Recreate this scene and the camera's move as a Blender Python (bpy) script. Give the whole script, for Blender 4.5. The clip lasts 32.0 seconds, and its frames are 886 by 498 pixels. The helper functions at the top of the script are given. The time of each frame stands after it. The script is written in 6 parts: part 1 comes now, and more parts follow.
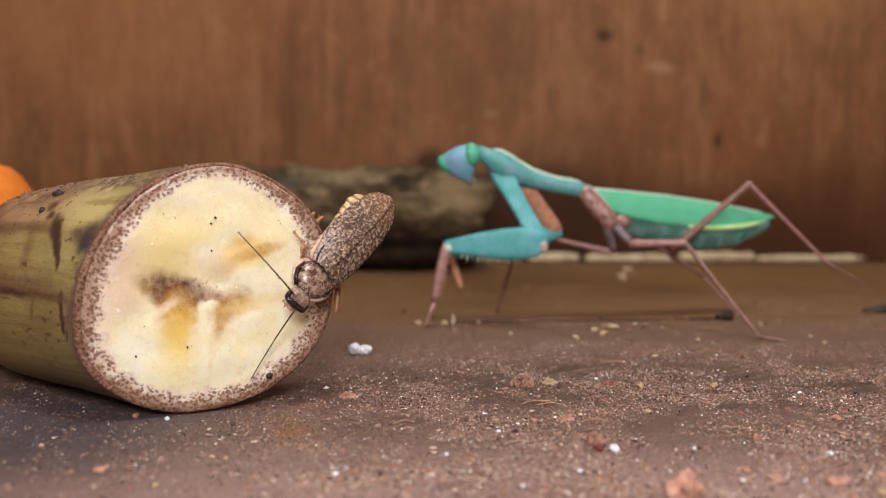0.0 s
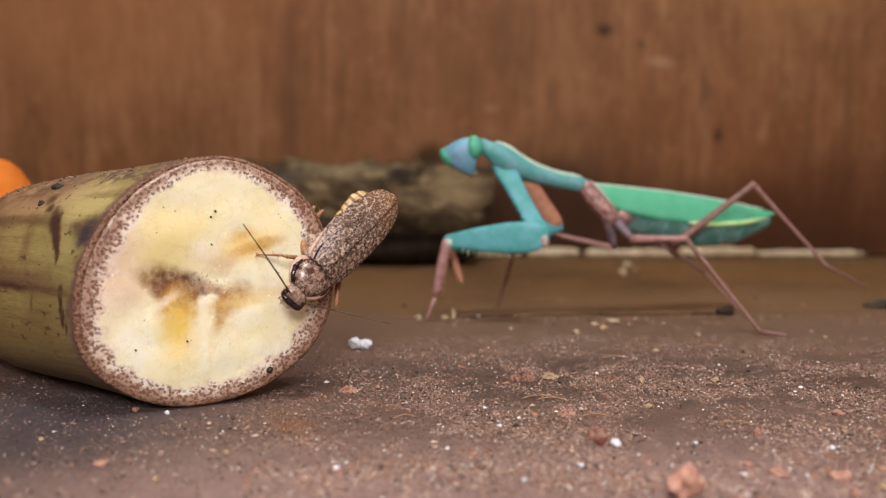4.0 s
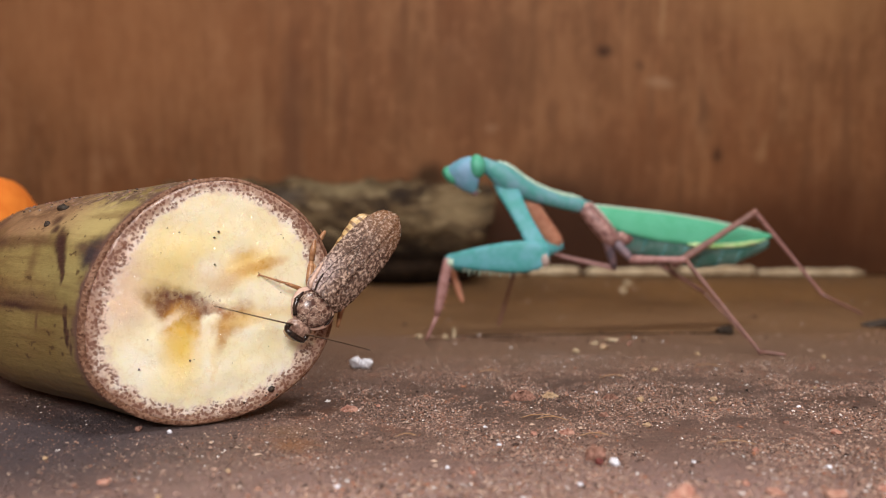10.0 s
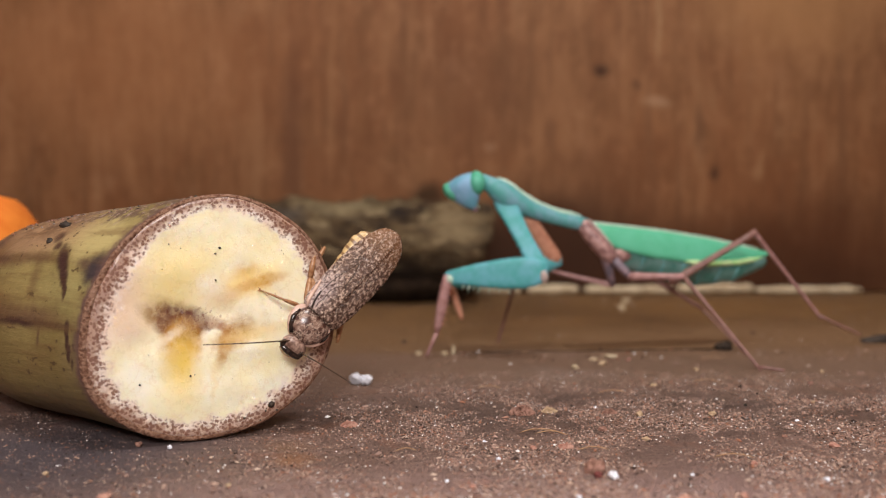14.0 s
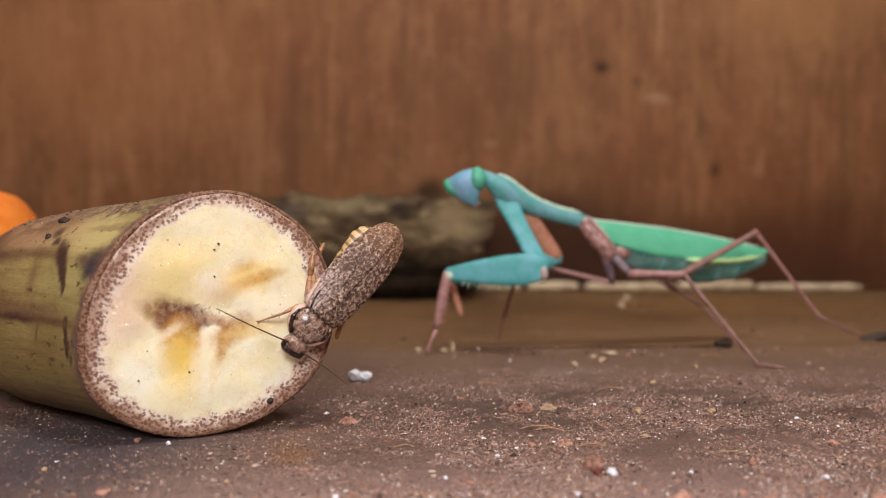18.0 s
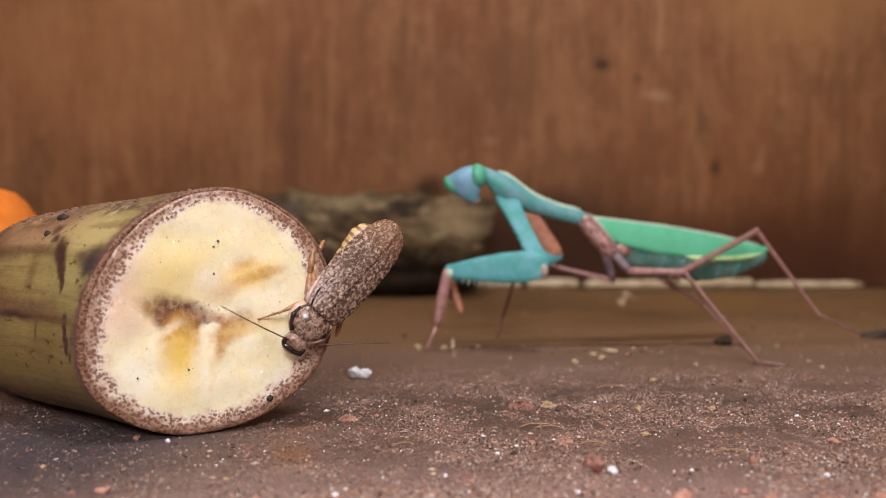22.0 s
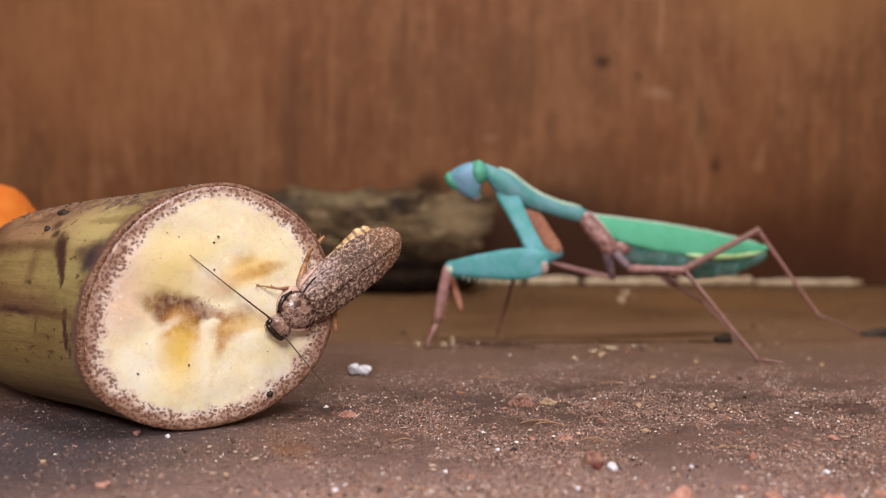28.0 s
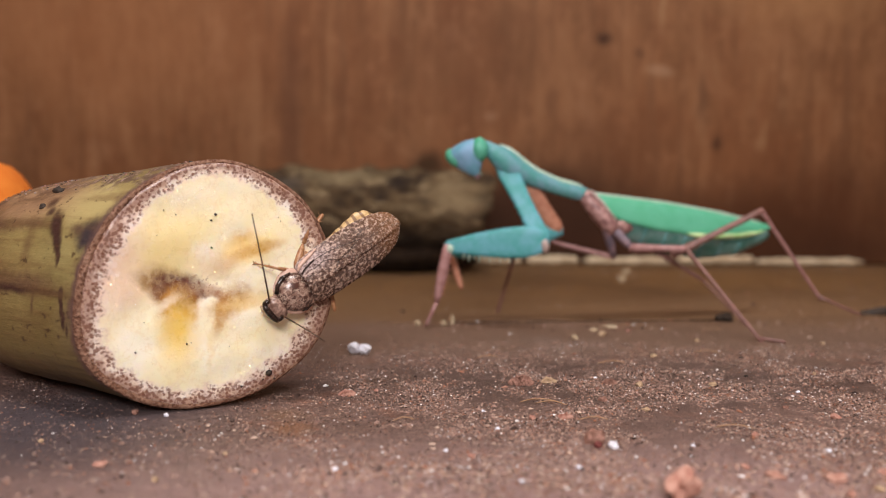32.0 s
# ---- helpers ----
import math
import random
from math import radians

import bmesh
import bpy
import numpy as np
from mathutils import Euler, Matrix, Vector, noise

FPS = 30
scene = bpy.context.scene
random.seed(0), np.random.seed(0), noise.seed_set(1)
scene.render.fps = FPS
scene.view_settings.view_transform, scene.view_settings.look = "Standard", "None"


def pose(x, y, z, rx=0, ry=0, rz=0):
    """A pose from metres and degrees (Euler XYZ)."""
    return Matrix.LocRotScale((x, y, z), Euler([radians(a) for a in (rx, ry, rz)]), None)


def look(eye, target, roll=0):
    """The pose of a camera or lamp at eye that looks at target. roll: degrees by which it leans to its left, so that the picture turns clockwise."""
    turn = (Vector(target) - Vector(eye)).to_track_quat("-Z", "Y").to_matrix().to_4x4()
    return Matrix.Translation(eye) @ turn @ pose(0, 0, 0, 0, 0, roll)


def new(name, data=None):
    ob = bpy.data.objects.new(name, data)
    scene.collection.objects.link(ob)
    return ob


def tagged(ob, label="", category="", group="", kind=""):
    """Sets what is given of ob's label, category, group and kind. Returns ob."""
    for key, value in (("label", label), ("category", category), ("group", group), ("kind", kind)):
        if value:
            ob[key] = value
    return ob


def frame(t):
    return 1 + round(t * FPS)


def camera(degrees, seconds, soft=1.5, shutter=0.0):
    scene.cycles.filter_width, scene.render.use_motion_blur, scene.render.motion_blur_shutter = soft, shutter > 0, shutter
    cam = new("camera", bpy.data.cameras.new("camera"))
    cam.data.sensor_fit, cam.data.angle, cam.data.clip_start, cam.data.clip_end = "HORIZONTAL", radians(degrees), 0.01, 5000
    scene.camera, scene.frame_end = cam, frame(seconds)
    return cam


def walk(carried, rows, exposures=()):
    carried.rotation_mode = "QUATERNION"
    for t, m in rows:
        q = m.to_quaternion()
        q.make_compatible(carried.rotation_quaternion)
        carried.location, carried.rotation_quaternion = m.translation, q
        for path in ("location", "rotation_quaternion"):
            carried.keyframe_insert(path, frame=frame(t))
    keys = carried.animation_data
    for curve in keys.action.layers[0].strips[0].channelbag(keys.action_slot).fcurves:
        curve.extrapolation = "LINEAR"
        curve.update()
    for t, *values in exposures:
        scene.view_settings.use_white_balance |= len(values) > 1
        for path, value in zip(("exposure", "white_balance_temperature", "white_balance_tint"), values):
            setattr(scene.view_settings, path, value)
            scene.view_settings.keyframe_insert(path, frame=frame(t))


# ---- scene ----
# ------------------------------------------------------------ camera
cam = camera(60.0, 32.0, soft=1.05)
cam.data.dof.use_dof = True
cam.data.dof.focus_distance = 0.135
cam.data.dof.aperture_fstop = 13.5
PATH = [
    (0, 0.00002, 0.00003, 0.03695, 85.545, 0.001, 0.008),
    (0.5, 0.00001, 0.00003, 0.03699, 85.540, -0.010, 0.005),
    (1, -0.00006, 0.00026, 0.03686, 85.521, 0.040, -0.028),
    (1.5, -0.00002, -0.00004, 0.03686, 85.446, 0.040, -0.020),
    (2, -0.00008, 0.00044, 0.03695, 85.245, 0.006, -0.034),
    (2.5, -0.00009, 0.00038, 0.03688, 85.176, 0.003, -0.034),
    (3, -0.00007, 0.00033, 0.03689, 85.153, -0.041, -0.029),
    (3.5, -0.00022, 0.00065, 0.03666, 85.043, -0.062, -0.039),
    (5.5, -0.00022, -0.00074, 0.03694, 86.159, -0.077, 0.028),
    (6, -0.00018, -0.00068, 0.03677, 86.294, -0.269, 0.056),
    (6.5, -0.00037, -0.00127, 0.03660, 86.563, -0.394, 0.050),
    (7, -0.00018, -0.00118, 0.03686, 86.724, -0.229, 0.091),
    (7.5, -0.00030, -0.00077, 0.03688, 86.578, -0.224, 0.044),
    (8, -0.00020, -0.00112, 0.03690, 86.531, -0.113, 0.069),
    (8.5, -0.00001, -0.00137, 0.03761, 86.605, -0.053, 0.088),
    (9, 0.00008, -0.00079, 0.03751, 86.549, -0.020, 0.096),
    (9.5, -0.00006, -0.00104, 0.03719, 86.473, -0.091, 0.067),
    (10, -0.00009, -0.00111, 0.03718, 86.545, -0.066, 0.045),
    (10.5, 0.00005, -0.00126, 0.03725, 86.840, 0.012, 0.061),
    (11, 0.00015, -0.00203, 0.03731, 87.378, 0.034, 0.068),
    (11.5, -0.00001, -0.00168, 0.03703, 87.597, 0.028, 0.055),
    (12, 0.00010, -0.00172, 0.03714, 87.522, 0.055, 0.056),
    (12.5, 0.00018, -0.00112, 0.03718, 87.174, 0.105, 0.043),
    (13, 0.00022, -0.00157, 0.03701, 87.121, 0.156, 0.009),
    (13.5, 0.00081, -0.00212, 0.03709, 87.574, 0.322, 0.077),
    (14, -0.00002, -0.00232, 0.03648, 88.020, 0.110, -0.014),
    (14.5, 0.00001, -0.00246, 0.03646, 88.311, -0.090, 0.002),
    (16.5, -0.00028, -0.00204, 0.03662, 88.153, -0.425, -0.013),
    (17, -0.00009, -0.00181, 0.03652, 87.831, -0.203, 0.030),
    (17.5, 0.00008, -0.00178, 0.03651, 87.681, -0.096, 0.000),
    (18, 0.00020, -0.00209, 0.03643, 87.776, 0.001, 0.033),
    (18.5, 0.00008, -0.00194, 0.03667, 87.770, -0.064, 0.003),
    (19, 0.00011, -0.00197, 0.03644, 87.842, -0.025, 0.006),
    (19.5, 0.00016, -0.00210, 0.03657, 87.857, -0.056, 0.012),
    (20, 0.00024, -0.00211, 0.03656, 87.972, -0.007, 0.032),
    (20.5, 0.00021, -0.00263, 0.03649, 88.171, -0.004, 0.045),
    (21, 0.00014, -0.00203, 0.03647, 88.106, -0.058, 0.013),
    (21.5, 0.00009, -0.00170, 0.03656, 87.731, -0.046, -0.010),
    (22, 0.00014, -0.00174, 0.03645, 87.566, -0.045, 0.012),
    (22.5, 0.00014, -0.00169, 0.03648, 87.527, -0.015, 0.005),
    (23, 0.00011, -0.00153, 0.03655, 87.475, -0.050, -0.005),
    (23.5, 0.00007, -0.00179, 0.03637, 87.599, -0.038, -0.008),
    (24, 0.00014, -0.00177, 0.03651, 87.584, 0.010, 0.006),
    (24.5, 0.00014, -0.00163, 0.03653, 87.502, -0.019, 0.003),
    (25, 0.00056, -0.00165, 0.03645, 87.366, 0.099, 0.028),
    (25.5, 0.00006, -0.00153, 0.03638, 87.316, -0.060, -0.016),
    (27.5, -0.00003, -0.00165, 0.03616, 87.411, -0.210, -0.018),
    (28, -0.00000, -0.00169, 0.03624, 87.382, -0.212, -0.007),
    (28.5, -0.00001, -0.00162, 0.03620, 87.329, -0.195, -0.015),
    (29, -0.00002, -0.00137, 0.03608, 87.222, -0.196, -0.028),
    (29.5, 0.00003, -0.00163, 0.03616, 87.349, -0.206, 0.009),
    (30, -0.00006, -0.00160, 0.03617, 87.395, -0.192, -0.038),
    (30.5, -0.00011, -0.00120, 0.03617, 87.149, -0.220, -0.043),
    (31, -0.00014, -0.00066, 0.03611, 86.802, -0.193, -0.063),
    (31.5, -0.00025, -0.00021, 0.03605, 86.238, -0.189, -0.100),
    (32, -0.00008, -0.00031, 0.03588, 85.860, -0.205, -0.048),
]
walk(cam, [(t, pose(x, y, z, rx, ry, rz)) for t, x, y, z, rx, ry, rz in PATH], exposures=[(0, 0.08, 6500, 11), (9, 0.08, 6500, 12), (19, 0.08, 6500, 14), (28, 0.08, 6500, 17), (32, 0.08, 6500, 17)])

# ------------------------------------------------------------ light
world = bpy.data.worlds.new("world")
scene.world = world
world.use_nodes = True
world.node_tree.nodes["Background"].inputs[0].default_value = (0.8, 0.85, 1.0, 1)
world.node_tree.nodes["Background"].inputs[1].default_value = 0.05


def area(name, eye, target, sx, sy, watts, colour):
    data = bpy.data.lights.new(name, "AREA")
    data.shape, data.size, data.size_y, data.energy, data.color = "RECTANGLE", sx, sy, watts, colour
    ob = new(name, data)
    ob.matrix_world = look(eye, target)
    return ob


# unseen area lights, added to light the place from overhead and in front
area("overhead_light", (0.10, -0.10, 0.97), (0.02, 0.17, 0.0), 0.30, 0.22, 5.2, (1.0, 0.97, 0.93))
area("front_light", (0.01, -0.27, 0.24), (0.02, 0.15, 0.02), 0.15, 0.12, 1.55, (1.0, 0.96, 0.93))


MM = 0.001


# ------------------------------------------------------------ node helper
class Nodes:
    """A small builder for procedural materials."""

    def __init__(self, name, rough=0.6, metal=0.0, spec=0.5):
        self.mat = bpy.data.materials.new(name)
        self.mat.use_nodes = True
        self.tree = self.mat.node_tree
        self.bsdf = self.tree.nodes["Principled BSDF"]
        self.bsdf.inputs["Roughness"].default_value = rough
        self.bsdf.inputs["Metallic"].default_value = metal
        self.bsdf.inputs["Specular IOR Level"].default_value = spec
        self.coord = self.tree.nodes.new("ShaderNodeTexCoord").outputs["Object"]
        self.heights = None

    def add(self, kind, **fields):
        node = self.tree.nodes.new(kind)
        for key, value in fields.items():
            node.inputs[key].default_value = value
        return node

    def link(self, a, b):
        self.tree.links.new(a, b)

    def put(self, socket, value):
        if isinstance(value, (int, float)):
            socket.default_value = value
        elif isinstance(value, tuple):
            socket.default_value = (*value, 1)[: len(socket.default_value)]
        else:
            self.link(value, socket)

    def scaled(self, x, y, z, coord=None):
        m = self.add("ShaderNodeMapping")
        m.inputs["Scale"].default_value = (x, y, z)
        self.link(coord or self.coord, m.inputs["Vector"])
        return m.outputs[0]

    def noise(self, scale, detail=3.0, rough=0.55, coord=None, warp=0.0):
        n = self.add("ShaderNodeTexNoise", Scale=scale, Detail=detail, Roughness=rough, Distortion=warp)
        self.link(coord or self.coord, n.inputs["Vector"])
        return n.outputs["Fac"]

    def cells(self, scale, coord=None, rand=1.0):
        n = self.add("ShaderNodeTexVoronoi", Scale=scale, Randomness=rand)
        self.link(coord or self.coord, n.inputs["Vector"])
        return n.outputs["Distance"]

    def ramp(self, value, low, high):
        n = self.add("ShaderNodeMapRange")
        n.interpolation_type = "SMOOTHSTEP"
        self.put(n.inputs["Value"], value)
        n.inputs["From Min"].default_value, n.inputs["From Max"].default_value = low, high
        return n.outputs["Result"]

    def math(self, op, a, b=0.0):
        n = self.add("ShaderNodeMath")
        n.operation = op
        self.put(n.inputs[0], a)
        self.put(n.inputs[1], b)
        return n.outputs[0]

    def mix(self, fac, a, b):
        n = self.add("ShaderNodeMix")
        n.data_type = "RGBA"
        self.put(n.inputs["Factor"], fac)
        self.put(n.inputs[6], a)
        self.put(n.inputs[7], b)
        return n.outputs[2]

    def tint(self, colour, by):
        n = self.add("ShaderNodeMix")
        n.data_type, n.blend_type = "RGBA", "MULTIPLY"
        n.inputs["Factor"].default_value = 1.0
        self.put(n.inputs[6], colour)
        self.put(n.inputs[7], by)
        return n.outputs[2]

    def axis(self, i, coord=None):
        n = self.add("ShaderNodeSeparateXYZ")
        self.link(coord or self.coord, n.inputs[0])
        return n.outputs[i]

    def warped(self, scale, amount, detail=3.0, rough=0.5):
        """Object coordinates pushed about by noise, in metres."""
        n = self.add("ShaderNodeTexNoise", Scale=scale, Detail=detail, Roughness=rough)
        self.link(self.coord, n.inputs["Vector"])
        v = self.add("ShaderNodeVectorMath")
        v.operation = "MULTIPLY_ADD"
        self.link(n.outputs["Color"], v.inputs[0])
        v.inputs[1].default_value = (amount * 2,) * 3
        o = self.add("ShaderNodeVectorMath")
        o.operation = "SUBTRACT"
        self.link(self.coord, o.inputs[0])
        o.inputs[1].default_value = (amount,) * 3
        self.link(o.outputs[0], v.inputs[2])
        return v.outputs[0]

    def blob(self, coord, centre, size, edge=0.5, lean=0.0):
        """1 inside an ellipsoid of half-axes size round centre, 0 outside."""
        m = self.add("ShaderNodeMapping")
        m.vector_type = "TEXTURE"
        m.inputs["Location"].default_value, m.inputs["Scale"].default_value = centre, size
        m.inputs["Rotation"].default_value = (0, -radians(lean), 0)
        self.link(coord, m.inputs["Vector"])
        l = self.add("ShaderNodeVectorMath")
        l.operation = "LENGTH"
        self.link(m.outputs[0], l.inputs[0])
        return self.ramp(l.outputs["Value"], 1.0, 1.0 - edge)

    def bump(self, height, depth, strength=1.0):
        n = self.add("ShaderNodeBump", Strength=strength, Distance=depth)
        self.link(height, n.inputs["Height"])
        if self.heights:
            self.link(self.heights, n.inputs["Normal"])
        self.heights = n.outputs[0]
        self.link(self.heights, self.bsdf.inputs["Normal"])
        return self

    def finish(self, colour, rough=None):
        self.put(self.bsdf.inputs["Base Color"], colour)
        if rough is not None:
            self.put(self.bsdf.inputs["Roughness"], rough)
        return self.mat


def island(n):
    return n.add("ShaderNodeNewGeometry").outputs["Random Per Island"]


# ------------------------------------------------------------ materials
def wood_wall():
    n = Nodes("brown_board", 0.72, spec=0.3)
    grain = n.noise(1.0, 6, 0.66, n.scaled(48, 48, 17), 0.5)
    fine = n.noise(1.0, 4, 0.6, n.scaled(300, 300, 40))
    wide = n.noise(1.0, 4, 0.6, n.scaled(17, 17, 9))
    blot = n.noise(1.0, 5, 0.65, n.scaled(75, 75, 38))
    c = n.mix(n.ramp(grain, 0.3, 0.72), (0.165, 0.080, 0.036), (0.285, 0.150, 0.074))
    c = n.mix(n.math("MULTIPLY", n.ramp(fine, 0.42, 0.7), 0.35), c, (0.33, 0.180, 0.098))
    c = n.mix(n.math("MULTIPLY", n.ramp(wide, 0.44, 0.64), 0.5), c, (0.18, 0.070, 0.027))
    c = n.mix(n.math("MULTIPLY", n.ramp(blot, 0.56, 0.72), 0.35), c, (0.14, 0.056, 0.024))
    c = n.mix(n.math("MULTIPLY", n.ramp(blot, 0.42, 0.30), 0.35), c, (0.36, 0.205, 0.12))
    dapple = n.noise(1.0, 4, 0.6, n.scaled(110, 110, 85))
    c = n.mix(n.math("MULTIPLY", n.ramp(dapple, 0.54, 0.66), 0.3), c, (0.145, 0.060, 0.026))
    c = n.mix(n.math("MULTIPLY", n.ramp(dapple, 0.46, 0.34), 0.22), c, (0.36, 0.200, 0.110))
    streak = n.noise(1.0, 5, 0.6, n.scaled(120, 120, 7))
    c = n.mix(n.math("MULTIPLY", n.ramp(streak, 0.54, 0.66), 0.4), c, (0.130, 0.064, 0.032))
    c = n.mix(n.math("MULTIPLY", n.ramp(streak, 0.45, 0.34), 0.3), c, (0.34, 0.195, 0.105))
    pale = n.ramp(n.noise(1.0, 3, 0.5, n.scaled(60, 60, 22)), 0.70, 0.80)
    c = n.mix(n.math("MULTIPLY", pale, 0.3), c, (0.42, 0.27, 0.15))
    w = n.warped(60, 0.006)
    # Small marks are stains; broad blobs paint light and shade into the board
    for centre, size, amount, col in (
            ((0.0824, 0.39, 0.1147), (0.005, 0.02, 0.005), 0.85, (0.035, 0.015, 0.008)),
            ((0.097, 0.39, 0.106), (0.004, 0.02, 0.005), 0.55, (0.05, 0.02, 0.01)),
            ((0.1388, 0.39, 0.0625), (0.004, 0.02, 0.006), 0.7, (0.04, 0.018, 0.01)),
            ((0.131, 0.39, 0.085), (0.004, 0.02, 0.022), 0.5, (0.06, 0.026, 0.013)),
            ((-0.076, 0.39, 0.07), (0.009, 0.02, 0.09), 0.55, (0.085, 0.036, 0.020)), ((-0.17, 0.39, 0.12), (0.12, 0.02, 0.07), 0.45, (0.36, 0.175, 0.082)),
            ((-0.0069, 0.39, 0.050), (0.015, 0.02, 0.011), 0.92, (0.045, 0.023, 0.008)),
            # shade along the wall's foot, painted into the board's colour
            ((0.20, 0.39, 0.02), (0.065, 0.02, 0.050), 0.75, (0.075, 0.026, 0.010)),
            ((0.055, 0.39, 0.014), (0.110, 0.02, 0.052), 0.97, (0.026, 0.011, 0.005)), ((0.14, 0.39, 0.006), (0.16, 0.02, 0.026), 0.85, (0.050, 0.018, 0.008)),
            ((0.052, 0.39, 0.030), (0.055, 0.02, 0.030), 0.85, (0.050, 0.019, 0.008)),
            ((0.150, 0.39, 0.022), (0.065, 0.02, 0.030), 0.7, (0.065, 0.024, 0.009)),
            ((0.235, 0.39, 0.09), (0.03, 0.02, 0.06), 0.25, (0.12, 0.045, 0.016)),
            ((0.108, 0.39, 0.098), (0.011, 0.02, 0.005), 0.35, (0.50, 0.36, 0.25)),
            ((0.0245, 0.39, 0.076), (0.007, 0.02, 0.004), 0.3, (0.46, 0.32, 0.22)),
            ((0.11, 0.39, 0.14), (0.0025, 0.02, 0.03), 0.3, (0.48, 0.34, 0.2)),
            # upper middle dimmed, right end lifted: light falloff put into the colour
            ((0.02, 0.39, 0.105), (0.07, 0.02, 0.045), 0.4, (0.135, 0.064, 0.030)), ((0.075, 0.39, 0.062), (0.05, 0.02, 0.025), 0.35, (0.13, 0.058, 0.026)),
            ((0.055, 0.39, 0.082), (0.006, 0.02, 0.012), 0.4, (0.10, 0.045, 0.022)), ((0.18, 0.39, 0.155), (0.07, 0.02, 0.05), 0.6, (0.36, 0.205, 0.095))):
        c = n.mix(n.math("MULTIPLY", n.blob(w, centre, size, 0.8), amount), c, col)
    n.bump(fine, 0.0004, 0.5).bump(grain, 0.0006, 0.4)
    return n.finish(n.tint(c, (1.09, 0.99, 0.89)))


def wood_floor(name, dark, light, worn, dusty, gritty):
    n = Nodes(name, 0.62, spec=0.35)
    grain = n.noise(1.0, 6, 0.65, n.scaled(34, 230, 200))
    wide = n.noise(28.0, 4, 0.6)
    dust = n.noise(190.0, 6, 0.75)
    grit = n.noise(1100.0, 5, 0.75)
    fine = n.noise(3400.0, 3, 0.7)
    fibre = n.noise(1.0, 4, 0.6, n.scaled(160, 1500, 900))
    c = n.mix(n.ramp(grain, 0.25, 0.75), dark, light)
    c = n.mix(n.math("MULTIPLY", n.ramp(wide, 0.42, 0.62), 0.5), c, worn)
    c = n.mix(n.math("MULTIPLY", n.ramp(fibre, 0.56, 0.68), 0.45), c, light)
    c = n.mix(n.math("MULTIPLY", n.ramp(fibre, 0.44, 0.32), 0.45), c, (0.070, 0.043, 0.034))
    c = n.mix(n.math("MULTIPLY", n.ramp(dust, 0.50, 0.66), 0.6 * dusty), c, (0.40, 0.262, 0.225))
    c = n.mix(n.math("MULTIPLY", n.ramp(grit, 0.58, 0.68), 0.65 * gritty), c, (0.50, 0.335, 0.265))
    c = n.mix(n.math("MULTIPLY", n.ramp(grit, 0.45, 0.34), 0.8 * gritty), c, (0.034, 0.019, 0.016))
    c = n.mix(n.math("MULTIPLY", n.ramp(fine, 0.60, 0.70), 0.75 * gritty), c, (0.58, 0.44, 0.38))
    c = n.mix(n.math("MULTIPLY", n.ramp(fine, 0.44, 0.34), 0.6 * gritty), c, (0.050, 0.030, 0.024))
    rust = n.ramp(n.noise(75.0, 5, 0.7), 0.54, 0.68)
    c = n.mix(n.math("MULTIPLY", rust, 0.55 * dusty), c, (0.33, 0.145, 0.088))
    w = n.warped(180, 0.0035)
    far = n.warped(70, 0.012)
    for coord, centre, size, amount, col in (
            (w, (-0.0234, 0.1154, 0), (0.0055, 0.005, 0.01), 0.8, (0.36, 0.17, 0.08)),
            (w, (-0.026, 0.122, 0), (0.006, 0.005, 0.01), 0.5, (0.30, 0.16, 0.08)),
            # paler pink front; the grey patch paints the plantain's shadow onto the floor
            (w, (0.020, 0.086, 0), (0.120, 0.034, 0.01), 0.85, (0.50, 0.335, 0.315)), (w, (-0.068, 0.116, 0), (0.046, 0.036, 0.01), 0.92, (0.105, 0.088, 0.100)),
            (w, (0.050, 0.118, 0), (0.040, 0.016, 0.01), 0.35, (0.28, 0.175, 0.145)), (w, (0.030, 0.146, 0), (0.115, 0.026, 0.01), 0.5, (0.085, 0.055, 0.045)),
            # worn brown wood on both sides of the seam, under a thin veil of dust
            (far, (0.06, 0.198, 0), (0.28, 0.050, 0.02), 0.85, (0.275, 0.172, 0.115)), (far, (0.06, 0.245, 0), (0.28, 0.050, 0.02), 0.7, (0.275, 0.158, 0.076)),
            (far, (0.030, 0.180, 0), (0.020, 0.016, 0.02), 0.45, (0.30, 0.215, 0.175)), (far, (0.10, 0.235, 0), (0.07, 0.05, 0.02), 0.5, (0.33, 0.195, 0.105)),
            (far, (0.12, 0.33, 0), (0.10, 0.05, 0.02), 0.5, (0.30, 0.155, 0.050)), (far, (0.03, 0.33, 0), (0.07, 0.05, 0.02), 0.5, (0.150, 0.080, 0.030))):
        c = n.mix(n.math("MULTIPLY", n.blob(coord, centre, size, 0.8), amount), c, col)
    n.bump(grain, 0.0006, 0.4).bump(fibre, 0.0004, 0.5).bump(n.noise(420.0, 5, 0.7), 0.0018, 0.8).bump(dust, 0.0011, 0.8).bump(grit, 0.0007, 1.0).bump(fine, 0.0003, 1.0)
    return n.finish(c, n.math("ADD", n.math("MULTIPLY", dust, 0.4), 0.36))


def plain(name, a, b, scale=60.0, rough=0.8, depth=0.0, spec=0.4):
    n = Nodes(name, rough, spec=spec)
    f = n.noise(scale, 5, 0.6)
    if depth:
        n.bump(f, depth, 0.6)
    return n.finish(n.mix(n.ramp(f, 0.32, 0.68), a, b))


